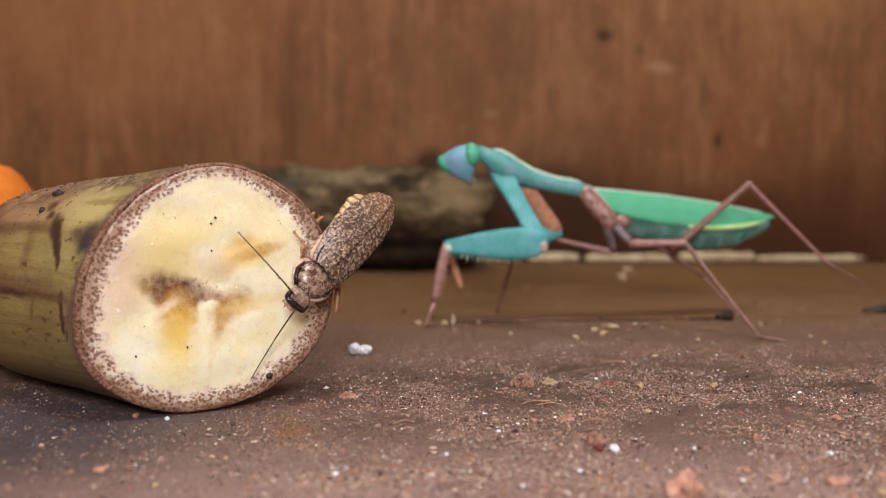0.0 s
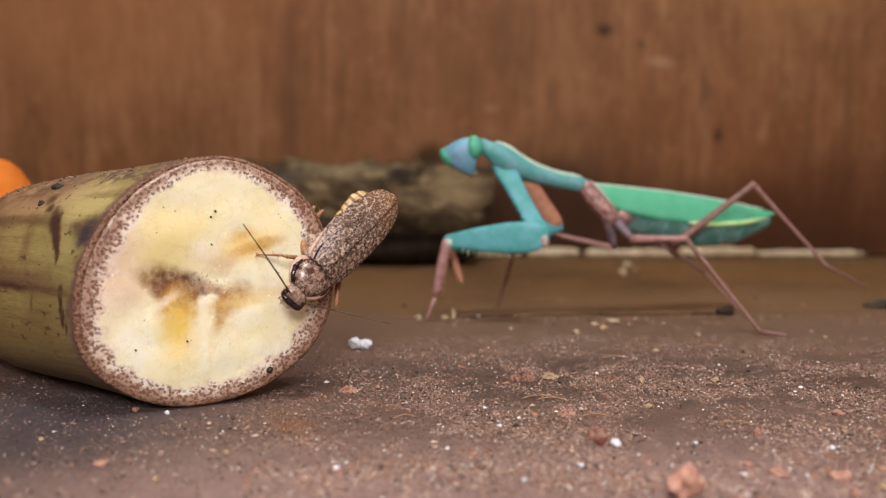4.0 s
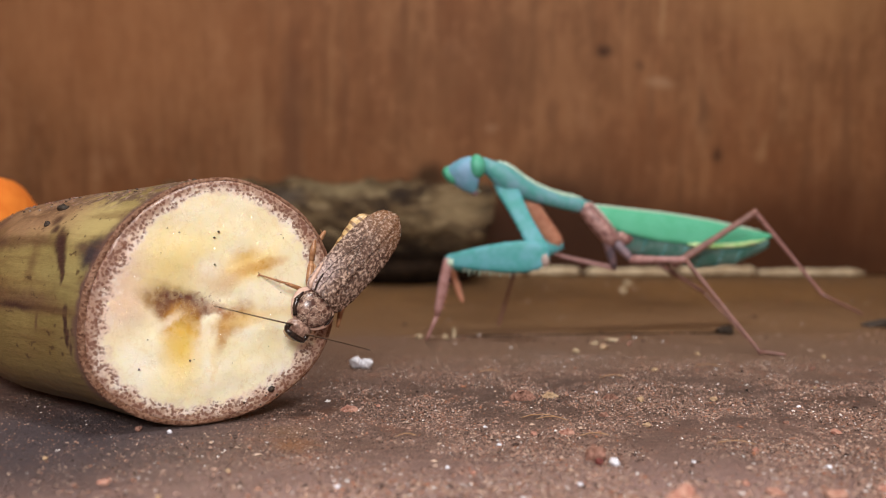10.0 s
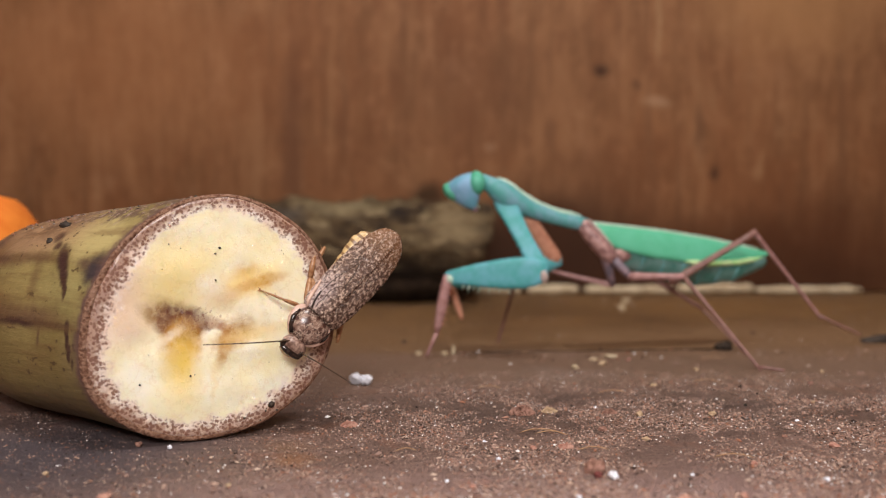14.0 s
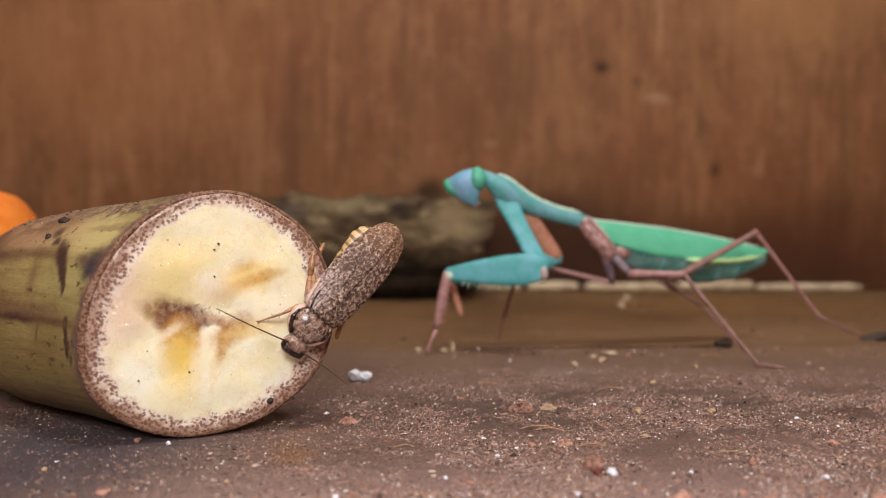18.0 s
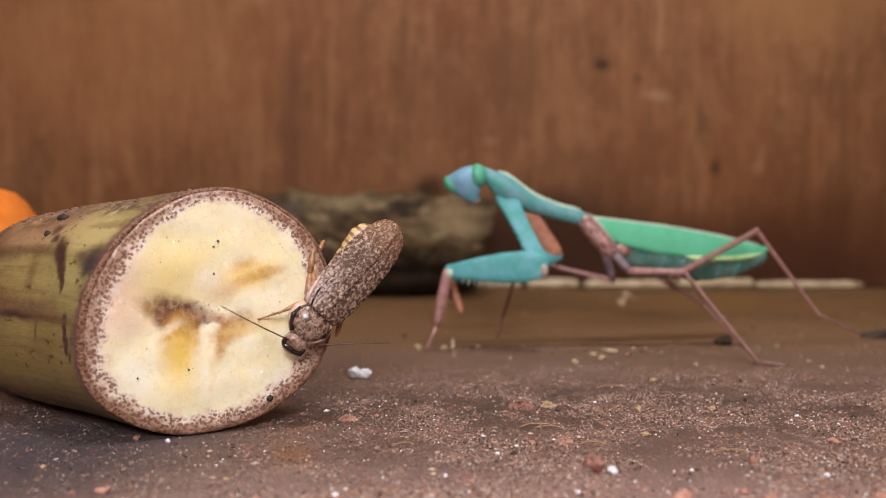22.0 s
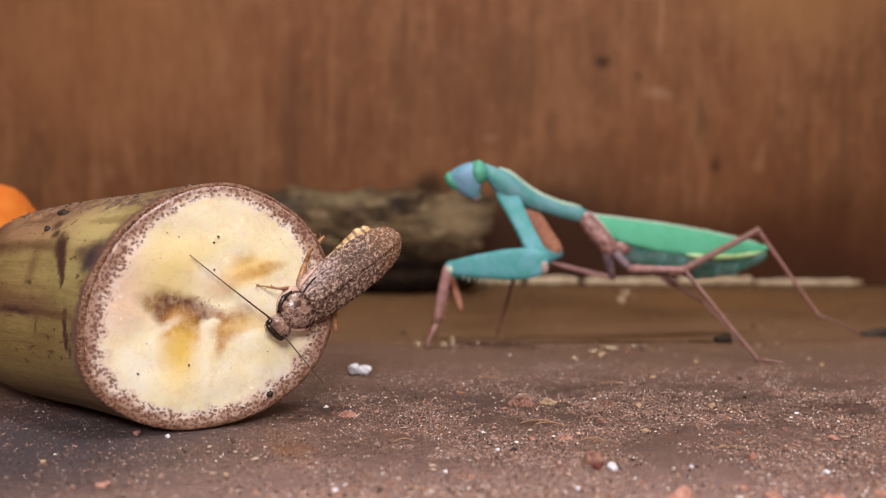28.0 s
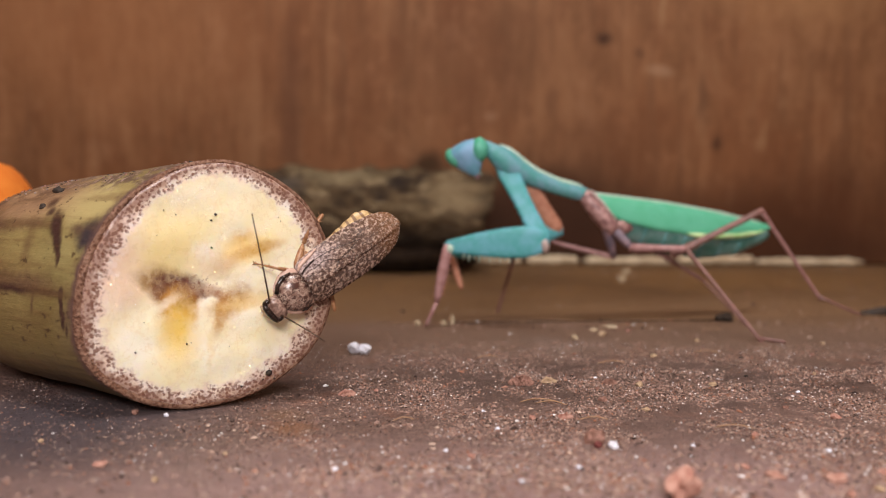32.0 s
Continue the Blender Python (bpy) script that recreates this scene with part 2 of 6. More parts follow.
def fruit_flesh():
    n = Nodes("fruit_flesh", 0.3, spec=0.5)
    n.bsdf.inputs["Subsurface Weight"].default_value = 0.3
    n.bsdf.inputs["Subsurface Radius"].default_value = (1.0, 0.7, 0.35)
    n.bsdf.inputs["Subsurface Scale"].default_value = 0.0006
    w = n.warped(420, 0.0012, 5.0, 0.65)
    soft = n.noise(150, 4, 0.55)
    c = n.mix(n.ramp(soft, 0.35, 0.68), (0.86, 0.785, 0.515), (0.90, 0.86, 0.70))
    torn = n.math("ADD", n.math("MULTIPLY", n.ramp(n.noise(700, 4, 0.6), 0.34, 0.60), 0.35), 0.7)
    # x, z, half-length, half-width, lean, amount, colour, softness of the edge; in millimetres
    for x, z, a, b, lean, amount, col, edge in (
            (-14.0, 3.8, 7.1, 4.0, 82, 0.75, (0.70, 0.50, 0.375), 0.95),
            (-16.0, 7.9, 3.8, 1.5, 70, 0.70, (0.86, 0.80, 0.760), 0.95),
            (-12.4, -0.3, 3.8, 2.1, -10, 0.45, (0.80, 0.60, 0.440), 1.00),
            (-6.3, 6.8, 5.5, 4.5, 70, 0.75, (0.80, 0.64, 0.260), 1.00),
            (-4.0, 9.5, 3.8, 2.4, 0, 0.50, (0.88, 0.74, 0.360), 1.00),
            (4.2, 14.1, 8.5, 3.8, 5, 0.35, (0.92, 0.80, 0.460), 1.00),
            (11.8, 2.3, 4.7, 5.7, 0, 0.30, (0.92, 0.80, 0.480), 1.00),
            (4.9, -14.8, 9.4, 2.8, 0, 0.30, (0.94, 0.92, 0.800), 1.00),
            (-8.6, -8.9, 5.7, 4.7, 0, 0.40, (0.94, 0.91, 0.760), 1.00),
            (-8.6, 0.6, 2.5, 1.4, -28, 0.90, (0.34, 0.20, 0.075), 0.95),
            (-7.6, -1.0, 1.7, 1.2, -40, 0.90, (0.22, 0.10, 0.050), 0.95),
            (-6.9, 2.5, 2.8, 0.8, -18, 0.45, (0.50, 0.35, 0.120), 1.00),
            (-4.8, 0.3, 3.2, 1.3, -18, 1.00, (0.13, 0.04, 0.025), 0.95),
            (-1.8, -0.7, 2.5, 0.8, -14, 1.00, (0.13, 0.04, 0.026), 0.90),
            (0.8, -1.2, 1.5, 0.7, -25, 0.70, (0.38, 0.19, 0.100), 0.95),
            (-5.2, -3.5, 2.5, 2.5, 80, 0.95, (0.50, 0.22, 0.022), 1.00),
            (-3.7, -2.0, 1.9, 1.3, 40, 0.90, (0.26, 0.10, 0.018), 0.95),
            (-5.3, -7.7, 4.7, 2.5, 88, 0.85, (0.80, 0.56, 0.115), 1.00),
            (-5.0, -12.9, 3.4, 2.1, 88, 0.45, (0.90, 0.76, 0.380), 1.00),
            (2.7, -3.2, 3.0, 1.5, 38, 0.95, (0.38, 0.17, 0.040), 0.95),
            (1.4, -5.7, 2.1, 0.8, 74, 0.60, (0.52, 0.27, 0.075), 0.95),
            (5.0, -3.2, 3.8, 1.2, 15, 0.70, (0.74, 0.52, 0.200), 1.00),
            (8.8, -2.8, 3.8, 0.9, 12, 0.50, (0.84, 0.66, 0.340), 1.00),
            (5.3, 5.7, 4.7, 2.3, 22, 0.75, (0.82, 0.58, 0.170), 1.00),
            (7.5, 5.7, 3.2, 0.8, 15, 0.60, (0.58, 0.31, 0.055), 0.95),
            (5.3, 7.4, 1.7, 0.9, 10, 0.50, (0.66, 0.38, 0.060), 1.00),
            (2.7, 3.5, 3.2, 1.1, 35, 0.65, (0.70, 0.47, 0.220), 1.00),
            (-0.0, 3.6, 2.5, 2.1, 0, 0.55, (0.83, 0.68, 0.480), 1.00),
            (-0.5, 5.7, 1.7, 1.3, 0, 0.50, (0.92, 0.87, 0.760), 0.95),
            (-0.6, -5.2, 3.8, 0.8, 86, 0.30, (0.95, 0.86, 0.600), 0.90),
            (4.1, 1.2, 5.2, 1.2, 10, 0.50, (0.95, 0.88, 0.660), 0.90),
            (-7.0, -2.7, 1.9, 0.6, 35, 0.40, (0.95, 0.90, 0.780), 0.90),
            (-0.2, -10.5, 3.8, 0.5, 84, 0.35, (0.82, 0.63, 0.300), 1.00)):
        much = min(1.0, amount * (1.15 if col[0] > 0.6 else 1.3))
        c = n.mix(n.math("MULTIPLY", n.blob(w, (x * 0.001, 0, z * 0.001), (a * 0.0019, 0.03, b * 0.0019), edge if col[0] > 0.6 else edge * 0.75, lean), much if col[0] > 0.6 else n.math("MULTIPLY", torn, much)), c, col)
    # fine veins that run through the flesh
    vein = n.ramp(n.math("ABSOLUTE", n.math("SUBTRACT", n.noise(1.0, 4, 0.6, n.scaled(230, 230, 160, w)), 0.5)), 0.020, 0.004)
    c = n.mix(n.math("MULTIPLY", vein, 0.22), c, (0.70, 0.52, 0.26))
    # small seeds round the core
    seeds = n.math("MULTIPLY", n.ramp(n.noise(1500, 3, 0.6), 0.55, 0.64), n.blob(w, (-0.0026, 0, -0.0002), (0.0062, 0.02, 0.0026), 0.8))
    c = n.mix(n.math("MULTIPLY", seeds, 0.8), c, (0.20, 0.075, 0.040))
    # the ring under the peel: whitish pink, mauve outwards, with uneven dark dots
    at = n.add("ShaderNodeAttribute")
    at.attribute_name = "rim"
    rim = at.outputs["Fac"]
    ragged = n.math("ADD", rim, n.math("MULTIPLY", n.math("SUBTRACT", n.noise(520, 5, 0.7), 0.5), 1.2))
    ring = n.mix(n.ramp(n.noise(420, 3), 0.35, 0.65), (0.70, 0.53, 0.45), (0.84, 0.76, 0.70))
    c = n.mix(n.math("MULTIPLY", n.ramp(ragged, 0.10, 0.50), 0.8), c, ring)
    c = n.mix(n.math("MULTIPLY", n.ramp(ragged, 0.50, 0.90), 0.85), c, (0.36, 0.215, 0.155))
    loose = n.warped(1300, 0.00042, 3.0, 0.6)
    dots = n.ramp(n.math("ADD", n.cells(1700, loose), n.math("MULTIPLY", n.noise(700, 3), 0.5)), 0.88, 0.60)
    tiny = n.ramp(n.math("ADD", n.cells(2300, loose), n.math("MULTIPLY", n.noise(500, 3), 0.6)), 0.66, 0.52)
    c = n.mix(n.math("MULTIPLY", n.math("MULTIPLY", dots, n.ramp(ragged, 0.28, 0.55)), 0.9), c, (0.185, 0.080, 0.052))
    c = n.mix(n.math("MULTIPLY", n.math("MULTIPLY", tiny, n.ramp(ragged, 0.55, 0.9)), 0.7), c, (0.20, 0.092, 0.062))
    n.link(n.math("MULTIPLY", n.ramp(rim, 0.7, 0.1), 0.35), n.bsdf.inputs["Coat Weight"])
    n.bsdf.inputs["Coat Roughness"].default_value = 0.10
    wet = n.add("ShaderNodeBump", Strength=1.0, Distance=0.0005)
    n.link(n.math("ADD", n.noise(1500, 2, 0.6), n.math("MULTIPLY", n.noise(420, 2), 1.5)), wet.inputs["Height"])
    n.link(wet.outputs[0], n.bsdf.inputs["Coat Normal"])
    drops = n.math("MULTIPLY", n.ramp(n.cells(2300), 0.30, 0.02), n.ramp(n.noise(300, 3), 0.50, 0.60))
    n.bump(n.noise(420, 3, 0.5), 0.0003, 0.2).bump(drops, 0.00008, 0.6).bump(n.noise(2600, 2, 0.5), 0.00006, 0.4)
    return n.finish(c, n.math("ADD", n.math("MULTIPLY", n.noise(900, 2), 0.4), 0.12))


def juice():
    n = Nodes("juice", 0.03, spec=0.5)
    n.bsdf.inputs["Transmission Weight"].default_value = 1.0
    n.bsdf.inputs["IOR"].default_value = 1.48
    f = n.noise(220, 3)
    return n.finish(n.mix(n.ramp(f, 0.35, 0.65), (0.98, 0.95, 0.86), (1.0, 0.99, 0.95)))


def fruit_rim():
    n = Nodes("cut_peel", 0.88, spec=0.1)
    c = n.mix(n.ramp(n.noise(300, 4, 0.6), 0.35, 0.65), (0.205, 0.105, 0.066), (0.300, 0.175, 0.120))
    loose = n.warped(1300, 0.00042, 3.0, 0.6)
    dots = n.ramp(n.math("ADD", n.cells(1700, loose), n.math("MULTIPLY", n.noise(700, 3), 0.5)), 0.82, 0.52)
    c = n.mix(n.math("MULTIPLY", dots, 0.8), c, (0.130, 0.058, 0.037))
    pale = n.ramp(n.noise(1900, 3, 0.6), 0.60, 0.68)
    c = n.mix(n.math("MULTIPLY", pale, 0.4), c, (0.40, 0.265, 0.215))
    n.bump(n.cells(1700, loose), 0.0004, 0.7).bump(n.noise(1600, 3), 0.0004, 0.8)
    return n.finish(c)


def fruit_peel():
    n = Nodes("fruit_peel", 0.48, spec=0.4)
    streak = n.noise(1.0, 5, 0.6, n.scaled(260, 34, 260))
    fine = n.noise(1.0, 4, 0.6, n.scaled(900, 120, 900))
    c = n.mix(n.ramp(n.noise(80, 4, 0.6), 0.36, 0.66), (0.205, 0.155, 0.052), (0.31, 0.240, 0.090))
    c = n.mix(n.math("MULTIPLY", n.ramp(fine, 0.54, 0.66), 0.4), c, (0.15, 0.08, 0.036))
    w, fixed = n.warped(170, 0.0022, 4.0, 0.65), n.warped(420, 0.0007, 4.0, 0.65)
    tan, dark, plum, olive = (0.34, 0.205, 0.112), (0.050, 0.022, 0.018), (0.040, 0.030, 0.036), (0.165, 0.112, 0.040)
    # where along the fruit and how high, half-length, half-height in millimetres, amount, colour, softness of the edge
    for coord, y, z, sy, sz, amount, col, edge in (
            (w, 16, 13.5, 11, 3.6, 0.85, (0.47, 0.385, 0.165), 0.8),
            (w, 44, 14.5, 22, 5.0, 1.0, tan, 0.6),
            (w, 60, 11.0, 22, 3.0, 0.85, (0.20, 0.110, 0.050), 0.9),
            (w, 14, 5.0, 13, 4.5, 0.55, (0.33, 0.285, 0.115), 0.9),
            (w, 38, 4.8, 15, 4.2, 0.5, (0.285, 0.215, 0.078), 0.9),
            (w, 46, 1.6, 22, 3.8, 0.75, (0.200, 0.125, 0.048), 0.9),
            # olive lower side, browner and darker towards the base
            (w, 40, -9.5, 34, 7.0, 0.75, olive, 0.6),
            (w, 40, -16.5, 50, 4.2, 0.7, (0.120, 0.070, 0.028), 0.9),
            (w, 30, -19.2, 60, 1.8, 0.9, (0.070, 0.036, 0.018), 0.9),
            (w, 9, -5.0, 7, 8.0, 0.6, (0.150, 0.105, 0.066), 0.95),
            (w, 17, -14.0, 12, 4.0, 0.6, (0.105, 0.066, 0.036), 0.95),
            (fixed, 29, 9.9, 9, 1.1, 0.75, (0.105, 0.050, 0.028), 0.95), (fixed, 43, 9.2, 11, 1.3, 0.85, (0.090, 0.042, 0.026), 0.95), (fixed, 60, 8.2, 12, 1.5, 0.9, dark, 0.95),
            (w, 54, 12.0, 6, 2.6, 0.75, (0.075, 0.040, 0.034), 0.9), (w, 46, 8.0, 5, 2.0, 0.6, (0.11, 0.060, 0.036), 0.95),
            (fixed, 22.2, 10.2, 1.5, 1.7, 0.97, dark, 0.7), (fixed, 21.4, 8.9, 1.3, 1.5, 0.97, dark, 0.7), (fixed, 20.4, 7.8, 1.1, 1.4, 0.97, dark, 0.7),
            (fixed, 19.5, 6.6, 0.9, 1.3, 0.97, dark, 0.7), (fixed, 18.8, 5.4, 0.7, 1.2, 0.97, dark, 0.7), (fixed, 18.2, 4.3, 0.5, 1.1, 0.95, dark, 0.7),
            (fixed, 27.0, 13.4, 1.4, 1.1, 0.85, dark, 0.8), (fixed, 25.4, 11.9, 1.1, 0.9, 0.9, dark, 0.8), (fixed, 23.4, 11.4, 1.0, 1.1, 0.8, dark, 0.8),
            (w, 28.5, 6.6, 1.6, 3.6, 0.55, (0.130, 0.070, 0.034), 0.95),
            (w, 11.6, 8.6, 3.6, 2.5, 0.98, plum, 0.7), (w, 8.6, 8.8, 3.0, 3.2, 0.9, plum, 0.8), (w, 15.6, 9.4, 2.4, 1.5, 0.85, (0.10, 0.060, 0.040), 0.9),
            (w, 26, 0.2, 11, 2.0, 0.75, (0.125, 0.064, 0.040), 0.95), (w, 42, 0.0, 16, 2.8, 0.8, (0.110, 0.055, 0.032), 0.95),
            (fixed, 20, -0.9, 6, 0.7, 0.9, dark, 0.9), (fixed, 30, -1.0, 8, 0.9, 0.95, dark, 0.9), (fixed, 45, -1.2, 11, 1.1, 0.95, dark, 0.9),
            (fixed, 15.8, -1.2, 0.6, 1.5, 0.97, dark, 0.6), (fixed, 15.5, -3.0, 0.5, 1.6, 0.97, dark, 0.6), (fixed, 14.9, -5.0, 0.5, 1.5, 0.97, dark, 0.6), (fixed, 14.0, -6.6, 0.4, 1.2, 0.8, dark, 0.7),
            (fixed, 24.0, -3.0, 0.5, 1.8, 0.75, (0.09, 0.045, 0.03), 0.8), (w, 12.0, -2.6, 2.4, 3.0, 0.65, (0.085, 0.050, 0.042), 0.9)):
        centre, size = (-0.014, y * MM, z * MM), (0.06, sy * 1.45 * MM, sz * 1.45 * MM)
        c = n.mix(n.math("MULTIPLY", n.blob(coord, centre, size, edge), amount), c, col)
    c = n.mix(n.math("MULTIPLY", n.ramp(streak, 0.50, 0.66), 0.55), c, (0.155, 0.088, 0.036))
    high = n.math("MULTIPLY", n.ramp(n.axis(2), 0.0115, 0.0150), n.ramp(n.axis(1), 0.020, 0.034))
    c = n.mix(n.math("MULTIPLY", n.math("MULTIPLY", high, n.ramp(n.noise(1.0, 5, 0.65, n.scaled(300, 70, 300, w)), 0.43, 0.55)), 0.85), c, (0.125, 0.066, 0.034))
    # short slanting flecks, thicker low down and on the crown
    flecks = n.ramp(n.noise(1.0, 3, 0.6, n.scaled(700, 230, 700, w)), 0.62, 0.70)
    c = n.mix(n.math("MULTIPLY", flecks, 0.75), c, (0.060, 0.028, 0.015))
    crown = n.math("MULTIPLY", n.ramp(n.axis(2), 0.0145, 0.0175), n.ramp(n.noise(420, 5, 0.7), 0.42, 0.56))
    c = n.mix(n.math("MULTIPLY", crown, 0.85), c, (0.10, 0.058, 0.048))
    c = n.mix(n.math("MULTIPLY", n.math("MULTIPLY", crown, n.ramp(n.noise(900, 3), 0.54, 0.62)), 0.7), c, (0.42, 0.30, 0.26))
    at = n.add("ShaderNodeAttribute")
    at.attribute_name = "rim"
    ragged = n.math("ADD", at.outputs["Fac"], n.math("MULTIPLY", n.math("SUBTRACT", n.noise(380, 4, 0.7), 0.5), 0.9))
    c = n.mix(n.math("MULTIPLY", n.ramp(ragged, 0.40, 0.85), 0.95), c, (0.115, 0.060, 0.050))
    spots = n.ramp(n.math("ADD", n.cells(420), n.math("MULTIPLY", n.noise(110, 3), 0.6)), 0.44, 0.32)
    c = n.mix(n.math("MULTIPLY", spots, 0.8), c, (0.07, 0.035, 0.02))
    n.bump(streak, 0.0006, 0.5).bump(fine, 0.0002, 0.5).bump(n.noise(900, 3), 0.0002, 0.5)
    return n.finish(c, n.math("ADD", n.math("MULTIPLY", n.noise(300, 3), 0.4), 0.3))


def wing_case():
    n = Nodes("mottled_wing", 0.30, spec=0.7)
    w = n.warped(900, 0.0004)
    f = n.noise(1.0, 4, 0.62, n.scaled(2100, 1700, 2100, w))
    speck = n.noise(1.0, 3, 0.6, n.scaled(4200, 3400, 4200))
    big = n.noise(1.0, 4, 0.6, n.scaled(420, 230, 400))
    net = n.ramp(n.noise(1.0, 3, 0.6, n.scaled(1500, 620, 1500, w)), 0.54, 0.62)
    c = n.mix(n.ramp(f, 0.43, 0.58), (0.078, 0.039, 0.027), (0.42, 0.278, 0.205))
    c = n.mix(n.math("MULTIPLY", net, 0.45), c, (0.115, 0.060, 0.044))
    c = n.mix(n.math("MULTIPLY", n.ramp(big, 0.50, 0.62), 0.5), c, (0.115, 0.058, 0.036))
    # paler, lilac-grey shoulder and a golden brown tip
    shoulder = n.blob(w, (0.0030, -0.0045, 0.001), (0.0032, 0.0070, 0.01), 0.9)
    c = n.mix(n.math("MULTIPLY", n.math("MULTIPLY", shoulder, n.ramp(f, 0.34, 0.54)), 0.75), c, (0.60, 0.47, 0.46))
    tip = n.ramp(n.axis(1), -0.0140, -0.0200)
    c = n.mix(n.math("MULTIPLY", tip, 0.6), c, (0.28, 0.130, 0.052))
    c = n.mix(n.math("MULTIPLY", n.ramp(f, 0.55, 0.65), 0.75), c, (0.66, 0.50, 0.40))
    c = n.mix(n.math("MULTIPLY", n.ramp(speck, 0.60, 0.68), 0.6), c, (0.56, 0.42, 0.35))
    c = n.mix(n.math("MULTIPLY", n.ramp(speck, 0.42, 0.33), 0.6), c, (0.055, 0.027, 0.020))
    n.bump(f, 0.00042, 1.0).bump(net, 0.00015, 0.7).bump(speck, 0.00012, 0.8)
    return n.finish(c, n.math("ADD", n.math("MULTIPLY", f, 0.4), 0.06))


def shield():
    n = Nodes("mottled_shield", 0.28, spec=0.5)
    n.bsdf.inputs["Coat Weight"].default_value = 0.3
    n.bsdf.inputs["Coat Roughness"].default_value = 0.22
    w = n.warped(1000, 0.0006)
    f = n.noise(1.0, 3, 0.55, n.scaled(620, 480, 620, w))
    c = n.mix(n.ramp(n.noise(1500, 3), 0.35, 0.65), (0.20, 0.115, 0.085), (0.32, 0.205, 0.160))
    c = n.mix(n.math("MULTIPLY", n.ramp(f, 0.47, 0.51), 0.95), c, (0.066, 0.024, 0.016))
    lines = n.ramp(n.math("ABSOLUTE", n.math("SUBTRACT", n.noise(900, 3, 0.5, w), 0.5)), 0.032, 0.012)
    c = n.mix(n.math("MULTIPLY", lines, 0.7), c, (0.56, 0.44, 0.35))
    c = n.mix(n.math("MULTIPLY", n.ramp(n.noise(1800, 2), 0.60, 0.66), 0.8), c, (0.055, 0.022, 0.018))
    n.bump(n.noise(2500, 2), 0.00004, 0.4)
    return n.finish(c)


def chitin(name, a, b, scale=900.0, rough=0.4, depth=0.0001, bands=None):
    n = Nodes(name, rough, spec=0.5)
    f = n.noise(scale, 4, 0.6)
    c = n.mix(n.ramp(f, 0.34, 0.66), a, b)
    if bands:
        wave = n.add("ShaderNodeTexWave", Scale=bands[0], Distortion=2.0, Detail=2.0)
        wave.bands_direction = "Y"
        n.link(n.coord, wave.inputs["Vector"])
        c = n.mix(n.math("MULTIPLY", n.ramp(wave.outputs["Fac"], 0.55, 0.85), 0.85), c, bands[1])
    if depth:
        n.bump(f, depth, 0.5)
    return n.finish(c)


def grain_colours():
    n = Nodes("grains", 0.7, spec=0.35)
    r = island(n)
    c = n.mix(n.ramp(r, 0.06, 0.45), (0.050, 0.029, 0.023), (0.39, 0.255, 0.205))
    c = n.mix(n.ramp(r, 0.62, 0.74), c, (0.34, 0.150, 0.090))
    c = n.mix(n.ramp(r, 0.80, 0.87), c, (0.58, 0.43, 0.34))
    c = n.mix(n.ramp(r, 0.968, 0.972), c, (0.86, 0.84, 0.84))
    return n.finish(c)


def log_wood():
    n = Nodes("weathered_wood", 0.85, spec=0.25)
    grain = n.noise(1.0, 5, 0.65, n.scaled(90, 300, 300))
    big = n.noise(1.0, 5, 0.7, n.scaled(60, 105, 105))
    flake = n.noise(1.0, 4, 0.6, n.scaled(95, 240, 240))
    c = n.mix(n.ramp(grain, 0.3, 0.7), (0.042, 0.025, 0.012), (0.120, 0.078, 0.037))
    c = n.mix(n.math("MULTIPLY", n.ramp(big, 0.50, 0.60), 0.6), c, (0.165, 0.120, 0.064))
    c = n.mix(n.math("MULTIPLY", n.ramp(flake, 0.56, 0.64), 0.7), c, (0.29, 0.220, 0.125))
    c = n.mix(n.math("MULTIPLY", n.ramp(big, 0.46, 0.37), 0.9), c, (0.022, 0.013, 0.008))
    w = n.warped(120, 0.006)
    for centre, size, amount, col in (
            ((0.062, -0.02, 0.036), (0.022, 0.03, 0.012), 0.6, (0.30, 0.225, 0.125)), ((0.010, -0.02, 0.044), (0.030, 0.03, 0.006), 0.6, (0.33, 0.265, 0.150)),
            ((0.036, -0.02, 0.040), (0.010, 0.03, 0.005), 0.9, (0.020, 0.013, 0.010)), ((-0.015, -0.02, 0.040), (0.012, 0.03, 0.006), 0.6, (0.080, 0.068, 0.060)),
            # lower half painted near black for the shade on the underside
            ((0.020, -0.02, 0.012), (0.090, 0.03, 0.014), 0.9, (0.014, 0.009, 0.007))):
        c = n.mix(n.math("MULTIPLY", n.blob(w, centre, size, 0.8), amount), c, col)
    n.bump(grain, 0.0012, 0.7).bump(big, 0.004, 0.8).bump(flake, 0.0022, 0.8)
    return n.finish(c)


